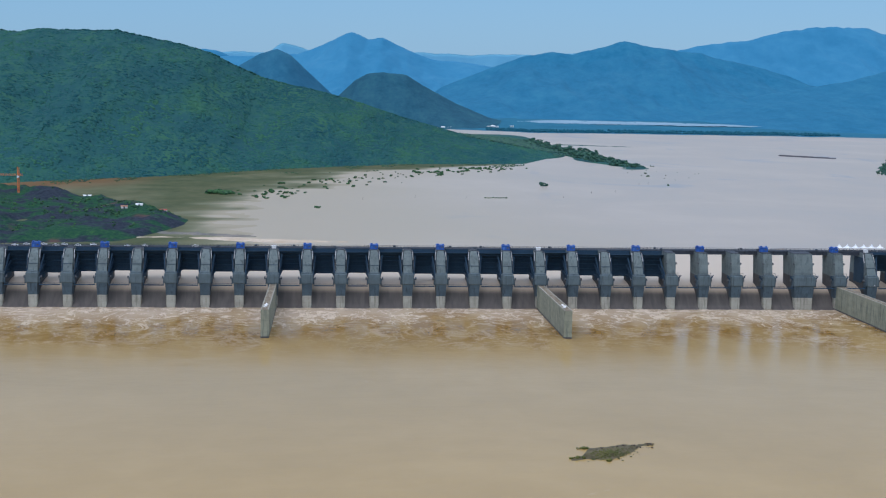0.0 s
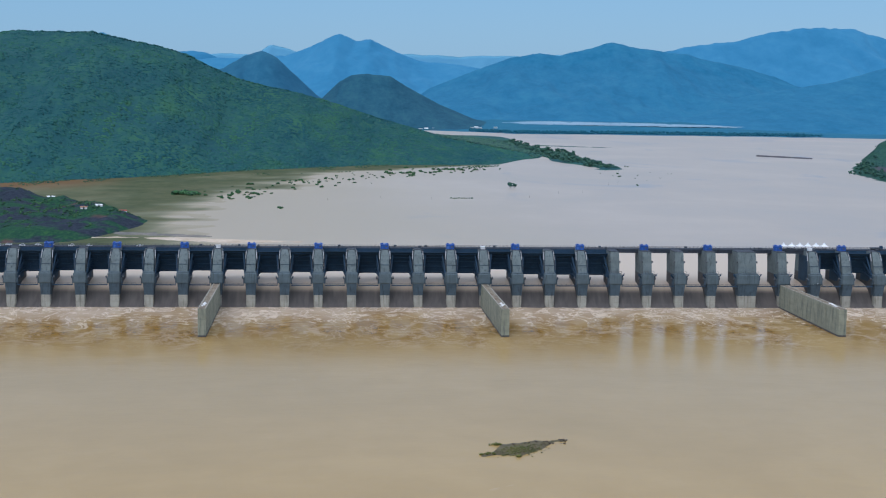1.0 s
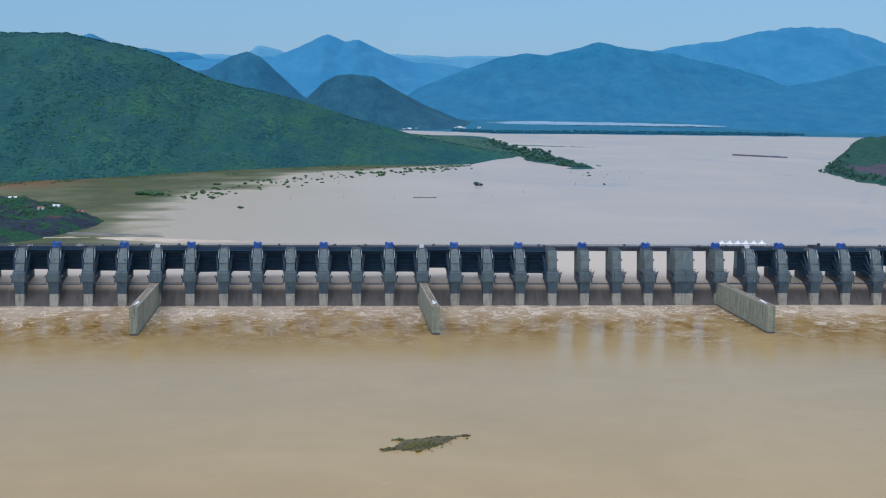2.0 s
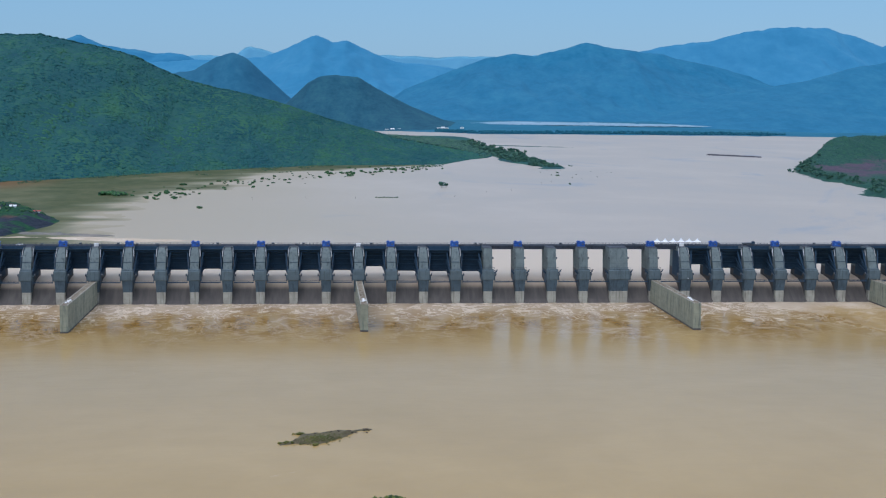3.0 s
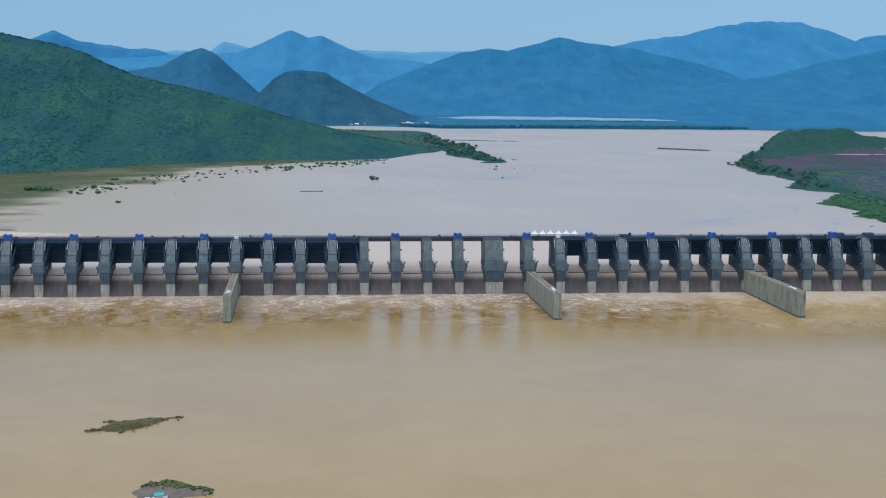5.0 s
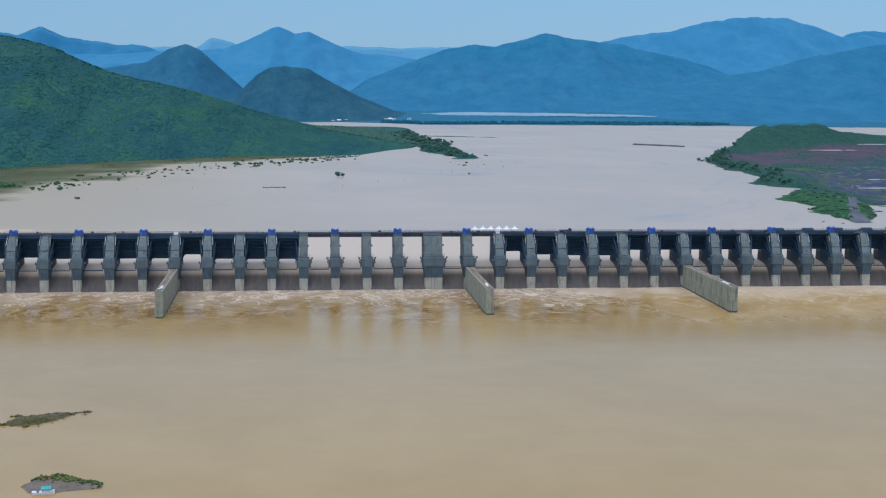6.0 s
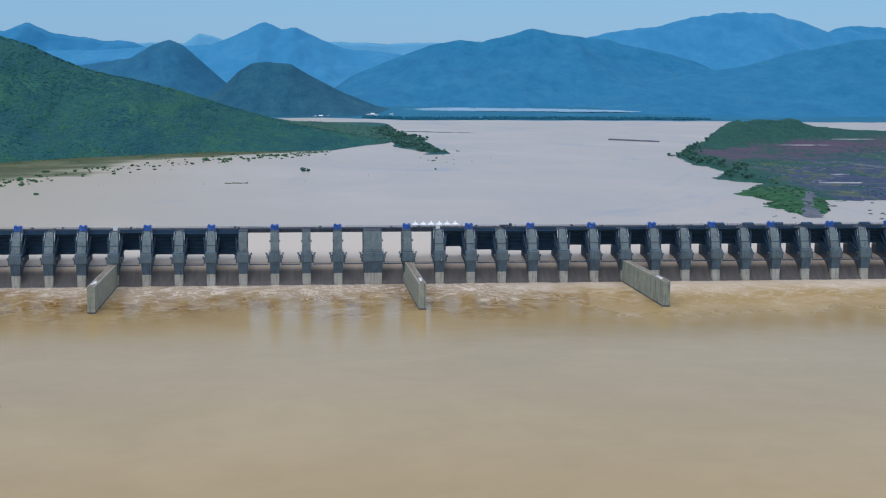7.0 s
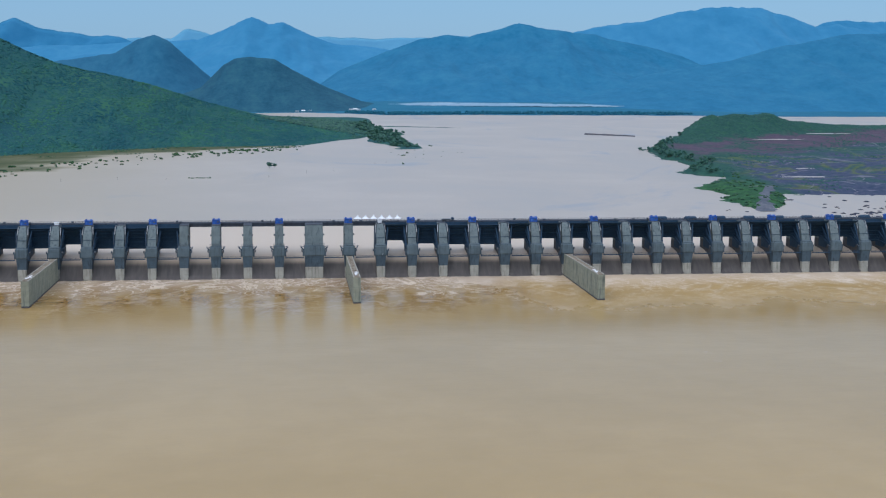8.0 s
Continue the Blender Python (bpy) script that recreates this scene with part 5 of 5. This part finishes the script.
# scrub straggling from the forest's foot into the mud
rf = np.random.default_rng(41)
gx_, gt_ = rf.uniform(-420, 430, 6200), rf.random(6200)
gy_ = near_front(gx_) - (34 + 26 * smooth((gx_ - 20) / 90)) * gt_ ** 2.0 + 4
keep_ = (fbm(gx_, gy_, 26, 3, 43) > -0.25 + 0.8 * gt_)
woods("fringe_scrub", np.stack([gx_, gy_, np.maximum(marsh_z(gx_, gy_), LAKE)], -1)[keep_], 0.4, 1.8, M_SCRUB, "green scrub straggling from the forest into the mud", 45, 0.6, "scrub", 0.2)


# spit of land at the hill's nose
def spit_z(X, Y):
    mid = np.interp(Y, [540, 560, 640, 745, 800, 900, 960], [600, 606, 565, 560, 515, 490, 470])
    half = np.interp(Y, [535, 550, 570, 640, 745, 800, 900, 960], [2, 20, 18, 34, 34, 40, 40, 30])
    d = half - np.abs(X - mid) + 6 * fbm(X, Y, 26, 3, 101)
    return LAKE + np.clip(d * 0.12, -0.8, 1.2) + 0.2 * fbm(X, Y, 12, 2, 103)


spit = height_sheet("land_spit", np.arange(420, 680, 4), np.arange(520, 970, 4), spit_z, M_FOREST_FLOOR, True, LAKE - 0.3)
tagged(spit, "low green spit of land reaching into the reservoir", "spit", kind="structure")
spots = []
while len(spots) < 190:
    x, y = rng.uniform(430, 660), rng.uniform(535, 950)
    if float(spit_z(np.array([[x]]), np.array([[y]]))[0, 0]) > LAKE + 0.25:
        spots.append((x, y))
trees(spots, spit_z, 0.6, 1.25)
rt = np.random.default_rng(87)
tx, ty = rt.uniform(330, 640, 15000), rt.uniform(560, 960, 15000)
tz = np.maximum(spit_z(tx, ty), near_z(tx, ty))
tk = (tz > LAKE + 0.35) & ((ty > 705) | (tx > 500)) & (fbm(tx, ty, 30, 3, 89) > -0.45)
woods("shore_thicket", np.stack([tx, ty, tz], -1)[tk], 1.0, 3.4, M_TREE, "dark blue-green thicket along the spit", 91, 0.7, "thicket", 0.3)

# thin bar of mud beyond the spit
def strand_z(X, Y):
    t = np.clip((X - 560) / 150, 0, 1)
    d = 7 * (1 - t) ** 0.7 - np.abs(Y - (893 - 32 * t)) - np.clip(560 - X, 0, 40) * 0.3 + 2.5 * fbm(X, Y * 2, 16, 3, 105)
    return LAKE + np.clip(d * 0.2, -0.8, 0.8)


strand = height_sheet("mud_strand", np.arange(540, 716, 3), np.arange(845, 912, 2), strand_z, M_FOREST_FLOOR, True, LAKE - 0.3)
tagged(strand, "thin weedy mud strand beyond the spit", "mud bank", kind="structure")

# low bank of dark earth far out in the water
def bar_z(X, Y):
    t = np.clip((X - 949) / 88, 0, 1)
    d = 4.5 - np.abs(Y - (740 - 35 * t)) + np.where((X < 949) | (X > 1037), -6, 0) + 1.5 * fbm(X, Y, 12, 3, 111)
    return LAKE + np.clip(d * 0.6, -1.0, 2.6)


bar = height_sheet("mud_bank", np.arange(940, 1046, 2), np.arange(695, 752, 1.5), bar_z, M_MUD, True, LAKE - 0.5)
tagged(bar, "long dark mud bank just above the water", "mud bank", kind="structure")


# ---- far shore: trees and village ----
r2 = np.random.default_rng(31)
fx = r2.uniform(430, 1360, 2600)
fy = np.interp(fx, [440, 549, 844, 1374], [1228, 1180, 1188, 1165]) + r2.random(2600) ** 1.3 * 46
belt = fbm(fx, fy, 50, 3, 141) > -0.8 + 1.6 * np.clip((fx - 1150) / 200, 0, 1)
fx, fy = fx[belt], fy[belt]
woods("tree_belt", np.stack([fx, fy, plain_z(fx, fy)], -1), 1.4, 4.0, M_SHORE_TREES, "belt of trees tinted with haze blue along the far shore", 33, 0.8, "trees")


def make_house(w, d, h, gabled):
    hs = thing("house", pose(0, 0, 0), "small whitewashed village house on the far shore", "house", "houses of the far village")
    part("wall", box(bmesh.new(), -w / 2, w / 2, -d / 2, d / 2, -1, h), M_PLASTER, hs)
    if gabled:
        part("roof", prism(bmesh.new(), [(-d / 2 - 0.6, h), (0, h + 2.6), (d / 2 + 0.6, h)], -w / 2 - 0.6, w / 2 + 0.6), M_WHITE, hs)
    else:
        part("roof", box(bmesh.new(), -w / 2 - 0.3, w / 2 + 0.3, -d / 2 - 0.3, d / 2 + 0.3, h, h + 0.5), M_PLASTER, hs)
    for i in (-1, 1):
        part("window", box(bmesh.new(), i * w * 0.28 - 0.7, i * w * 0.28 + 0.7, -d / 2 - 0.06, -d / 2 + 0.05, h * 0.35, h * 0.7), M_STEEL, hs)
    part("door", box(bmesh.new(), -0.6, 0.6, -d / 2 - 0.06, -d / 2 + 0.05, 0, 2.2), M_STEEL, hs)
    return hs


house_a, house_b = make_house(9, 6, 3.6, False), make_house(10, 6, 3.0, True)
village = [(296, 1262), (312, 1266), (330, 1272), (352, 1283), (374, 1290), (384, 1296), (440, 1290), (452, 1295), (462, 1287), (505, 1290), (181, 1390)]
for i, (x, y) in enumerate(village):
    z = float(plain_z(np.array([[x]]), np.array([[y]]))[0, 0])
    src = house_b if i % 3 == 1 else house_a
    m = pose(x, y, z, 0, 0, rng.uniform(-25, 25))
    if i < 2:
        src.matrix_basis = m
    else:
        copy_thing(src, m)

# ---- headland: trees and scrub along its shore, rocks in the shallows ----
spots = []
while len(spots) < 150:
    y = rng.uniform(300, 600)
    x = float(np.interp(y, [300, 326, 366, 411, 435, 506, 560, 583, 640], [985, 970, 1003, 1003, 985, 996, 1018, 1036, 1085])) + abs(rng.gauss(0, 16))
    if float(head_z(np.array([[x]]), np.array([[y]]))[0, 0]) > LAKE + 0.2:
        spots.append((x, y))
trees(spots, head_z, 0.4, 1.0)
trees([(986, 515), (990, 509), (979, 507), (976, 512), (998, 533)], None, 0.6, 0.9)
spots = []
while len(spots) < 60:
    x, y = rng.uniform(938, 1020), rng.uniform(125, 290)
    if float(head_z(np.array([[x]]), np.array([[y]]))[0, 0]) > LAKE + 0.3:
        spots.append((x, y))
def scrub(name, spots, zf, label, seed, lo, hi):
    """Low tangled scrub: a handful of ragged clumps round every spot, joined."""
    r = np.random.default_rng(seed)
    pts = []
    for x, y in spots:
        for i in range(7):
            px, py = x + r.normal(0, 1.8), y + r.normal(0, 1.5)
            pts.append((px, py, ground_at(zf, px, py)))
    ob = woods(name, pts, lo, hi, M_BUSH, label, seed, 0.75, "scrub", 0.3)
    return ob


scrub("headland_scrub", spots, head_z, "low green scrub on the headland's grassy point", 61, 0.5, 1.7)


rh = np.random.default_rng(93)
hx, hy = rh.uniform(1000, 1560, 30000), rh.uniform(190, 880, 30000)
thick = hy - 0.42 * hx + 14 * fbm(hx, hy, 40, 3, 94) > 108
sparse = (fbm(hx, hy * 1.5, 60, 4, 96) > 0.5) & (rh.random(30000) < 0.5)
hz = head_z(hx, hy)
hk = (thick | sparse) & (hz > LAKE + 1.5)
woods("headland_woods", np.stack([hx, hy, hz], -1)[hk], 0.6, 1.7, M_HEADWOOD, "low green woods and scrub on the headland", 95, 0.6, "scrub", 0.15)


def make_rock(seed):
    r = np.random.default_rng(seed)
    bm = bmesh.new()
    bmesh.ops.create_icosphere(bm, subdivisions=2, radius=1.0)
    off = r.random(3) * 50
    for v in bm.verts:
        v.co *= 1 + 0.75 * noise.noise(v.co * 1.5 + Vector(off))
        v.co.z *= 0.42
    rk = part("rock", bm, M_DARKROCK, None)
    return tagged(rk, "dark wet boulder breaking the reservoir surface", "rock", "rocks in the shallows")


rock_a, rock_b = make_rock(1), make_rock(2)
rocks = [(918, 116), (922, 119), (944, 133), (935, 111), (1007, 160), (1059, 174), (1063, 156), (1017, 105), (1025, 104), (1030, 97), (1036, 101), (1041, 96), (1046, 100), (1051, 116), (1056, 108), (1061, 104), (1066, 110), (1069, 132), (1076, 121), (1073, 104), (1082, 112), (1089, 128), (1094, 105), (1100, 118), (1108, 108), (1082, 150), (1104, 150), (1031, 140)]
rocks += [(rng.uniform(1020, 1125), 113 + rng.gauss(0, 12)) for i in range(46)]
for i, (x, y) in enumerate(rocks):
    s = rng.uniform(0.7, 2.3)
    m = pose(x, y, LAKE + 0.1, 0, 0, rng.uniform(0, 360))
    if i < 2:
        (rock_a, rock_b)[i].matrix_basis = m
    else:
        copy_thing((rock_a, rock_b)[i % 2], m @ Matrix.Diagonal((s * 1.7, s * 1.2, s * 1.1, 1)))


# ---- stakes and drowned scrub out in the reservoir ----
stake = part("stake", rod(bmesh.new(), (0, 0, -3), (0.25, 0, 3.2), 0.16, 6, 0.1), M_BARK, None)
tagged(stake, "weathered grey stake standing in the flooded reservoir", "stake", "stakes in the reservoir")
stake.matrix_basis = pose(510, 342, LAKE)
for x, y in ((477, 331), (435, 302), (256, 293), (316, 288), (195, 282), (560, 398), (575, 406)):
    copy_thing(stake, pose(x, y, LAKE, rng.uniform(-6, 6), rng.uniform(-6, 6), rng.uniform(0, 360)))
bushes([(597, 472), (600, 474), (641, 579), (644, 576), (599, 396), (604, 500)], 0.5, 0.9)


# ---- works on the spoil bank ----
crane = thing("mast_crane", pose(-205, 290, ground_at(rockfill_z, -205, 290) - 0.5), "orange-painted lattice mast crane on the spoil bank", "crane")
bm = bmesh.new()
for x in (-0.9, 0.9):
    for y in (-0.9, 0.9):
        beam(bm, (x, y, 0), (x, y, 30), 0.45, 0.45)
for i in range(13):
    z, s = 2.2 * i + 0.5, 1 if i % 2 else -1
    beam(bm, (-0.9 * s, -0.9, z), (0.9 * s, -0.9, z + 2.2), 0.3, 0.3)
    beam(bm, (-0.9 * s, 0.9, z), (0.9 * s, 0.9, z + 2.2), 0.3, 0.3)
part("mast", bm, M_ORANGE, crane)
bm = bmesh.new()
for y in (-0.7, 0.7):
    beam(bm, (-34, y, 21.0), (5, y, 21.0), 0.45, 0.45)
beam(bm, (-34, 0, 22.4), (5, 0, 22.4), 0.45, 0.45)
for i in range(14):
    s = 1 if i % 2 else -1
    beam(bm, (-34 + 2.7 * i, 0.7 * s, 21.0), (-32 + 2.7 * i, 0, 22.4), 0.25, 0.25)
part("boom", bm, M_ORANGE, crane)
part("cab", box(bmesh.new(), -1.1, 1.3, -2.4, -1.0, 18.4, 20.6, 0.1), M_WHITE, crane, "white operator's cab")
part("base", box(bmesh.new(), -2.2, 2.2, -2.2, 2.2, -1, 0.8, 0.1), M_CONC, crane)


def shed(x, y, w, d, h, roof, label, zf=rockfill_z):
    sh = thing("site_shed", pose(x, y, ground_at(zf, x, y) - 0.3, 0, 0, rng.uniform(-12, 12)), label, "shed", "sheds on the spoil bank")
    part("wall", box(bmesh.new(), -w / 2, w / 2, -d / 2, d / 2, 0, h), M_PLASTER, sh)
    part("roof", prism(bmesh.new(), [(-d / 2 - 0.5, h), (0, h + 1.1), (d / 2 + 0.5, h)], -w / 2 - 0.5, w / 2 + 0.5), roof, sh)
    part("door", box(bmesh.new(), -0.9, 0.9, -d / 2 - 0.05, -d / 2 + 0.04, 0, 2.3), M_STEEL, sh)
    return sh


shed(-111, 262, 8, 3, 1.0, M_WHITE, "long low white-roofed site shed")
shed(-94, 268, 8, 3, 1.0, M_WHITE, "long low white-roofed site shed")
shed(-18, 186, 6, 4, 1.6, M_WHITE, "site shed with a pale sheet roof")
shed(-30, 180, 6, 4, 1.8, M_ROOFT, "site shed with a clay-red roof")
shed(6, 184, 7, 4, 1.4, M_RUST, "site shed with a rust-red sheet roof")
spots = []
while len(spots) < 260:
    x, y = rng.uniform(-260, 25), rng.gauss(190, 34)
    if ground_at(rockfill_z, x, y) > LAKE + 1.0:
        spots.append((x, y))
scrub("bank_scrub", spots, rockfill_z, "green scrub growing over the dark rockfill bank", 63, 0.4, 1.5)


# ---- the valley's things from the sketch to the true plan ----
for ob in list(scene.objects):
    if ob.parent is None and ob not in built and not (ob.type == "MESH" and "sketch" in ob.data.attributes) and not ob.name.startswith("pond_water"):
        x, y, z = ob.location
        ob.matrix_basis = Matrix.Translation(lay(x, y, z).tolist()) @ ob.matrix_basis.to_3x3().to_4x4() @ Matrix.Scale(1 / float(nearness(x, y, z)), 4)


# ---- vehicles on the bridge ----
def make_car():
    c = thing("parked_car", pose(0, 0, 0), "white car parked on the bridge deck", "car", "cars on the bridge")
    part("body", prism(bmesh.new(), [(-0.85, 0.3), (-0.85, 0.95), (0.85, 0.95), (0.85, 0.3)], -2.1, 2.1), M_CARWHITE, c)
    bm = bmesh.new()
    prism(bm, [(-0.78, 0.95), (-0.62, 1.5), (0.62, 1.5), (0.78, 0.95)], -1.3, 0.95, lambda y, z: 0.75 if z > 1.2 else 1.0)
    part("cabin", bm, M_STEEL, c, "dark glazed cabin")
    part("roof", box(bmesh.new(), -1.0, 0.65, -0.62, 0.62, 1.5, 1.56), M_CARWHITE, c)
    for x in (-1.35, 1.3):
        for y in (-0.85, 0.85):
            part("wheel", rod(bmesh.new(), (x, y - 0.1, 0.33), (x, y + 0.1, 0.33), 0.33, 12), M_TYRE, c)
    return c


car = make_car()
car.matrix_basis = pose(-16, 4.2, 39.5)
for i, x in enumerate((-9, 3, 12, 17, 27, 37, 46, 61, 73, 108)):
    copy_thing(car, pose(x, rng.choice((4.2, 8.4)), 39.5, 0, 0, rng.choice((0, 180)) + rng.uniform(-4, 4)))


# ---- covered machinery on the bridge beside the far gates ----
cover = thing("machinery_cover", pose(0, 0, 0), "dark rounded sheet cover over hoist machinery", "cover", "covers on the bridge")
bm = bmesh.new()
arc = [(2.4 * math.cos(math.pi * i / 8), 2.3 * math.sin(math.pi * i / 8) ** 0.8 if 0 < i < 8 else 0.0) for i in range(9)]
prism(bm, arc, -4.6, 4.6, lambda y, z: 0.8 + 0.2 * (1 - z / 2.4))
part("hood", bm, M_GATE, cover)
part("skid", box(bmesh.new(), -4.7, 4.7, -2.5, 2.5, -0.25, 0.05, 0.05), M_STEEL, cover)
for k in range(34, LAST):
    m = pose((pier_x(k) + pier_x(k + 1)) / 2 - 3.5, 6.2, 39.75)
    if k == 34:
        cover.matrix_basis = m
    else:
        copy_thing(cover, m)


# ---- truck and crates on the bridge ----
truck = thing("maintenance_truck", pose(641, 5.2, 39.5), "dark maintenance truck standing on the bridge deck", "truck")
part("chassis", box(bmesh.new(), -4.6, 4.6, -1.1, 1.1, 0.6, 1.0, 0.05), M_STEEL, truck)
part("cab", box(bmesh.new(), 2.6, 4.6, -1.2, 1.2, 1.0, 3.0, 0.25), M_GATE, truck)
part("bed", box(bmesh.new(), -4.6, 2.2, -1.25, 1.25, 1.0, 2.0, 0.08), M_STEEL, truck)
for x in (-3.3, -2.0, 3.4):
    for y in (-1.05, 1.05):
        part("wheel", rod(bmesh.new(), (x, y - 0.18, 0.5), (x, y + 0.18, 0.5), 0.5, 12), M_TYRE, truck)
crate = thing("equipment_crate", pose(0, 0, 0), "dark equipment crate beside the bridge parapet", "crate", "crates on the bridge")
part("box", box(bmesh.new(), -0.9, 0.9, -0.6, 0.6, 0, 1.3, 0.05), M_STEEL, crate)
part("lid", box(bmesh.new(), -1.0, 1.0, -0.7, 0.7, 1.3, 1.45, 0.03), M_GATE, crate)
crate.matrix_basis = pose(150, 9.8, 39.5)
for i in range(26):
    copy_thing(crate, pose(rng.uniform(120, 900), rng.choice((3.3, 9.9)), 39.5, 0, 0, rng.uniform(-10, 10)))


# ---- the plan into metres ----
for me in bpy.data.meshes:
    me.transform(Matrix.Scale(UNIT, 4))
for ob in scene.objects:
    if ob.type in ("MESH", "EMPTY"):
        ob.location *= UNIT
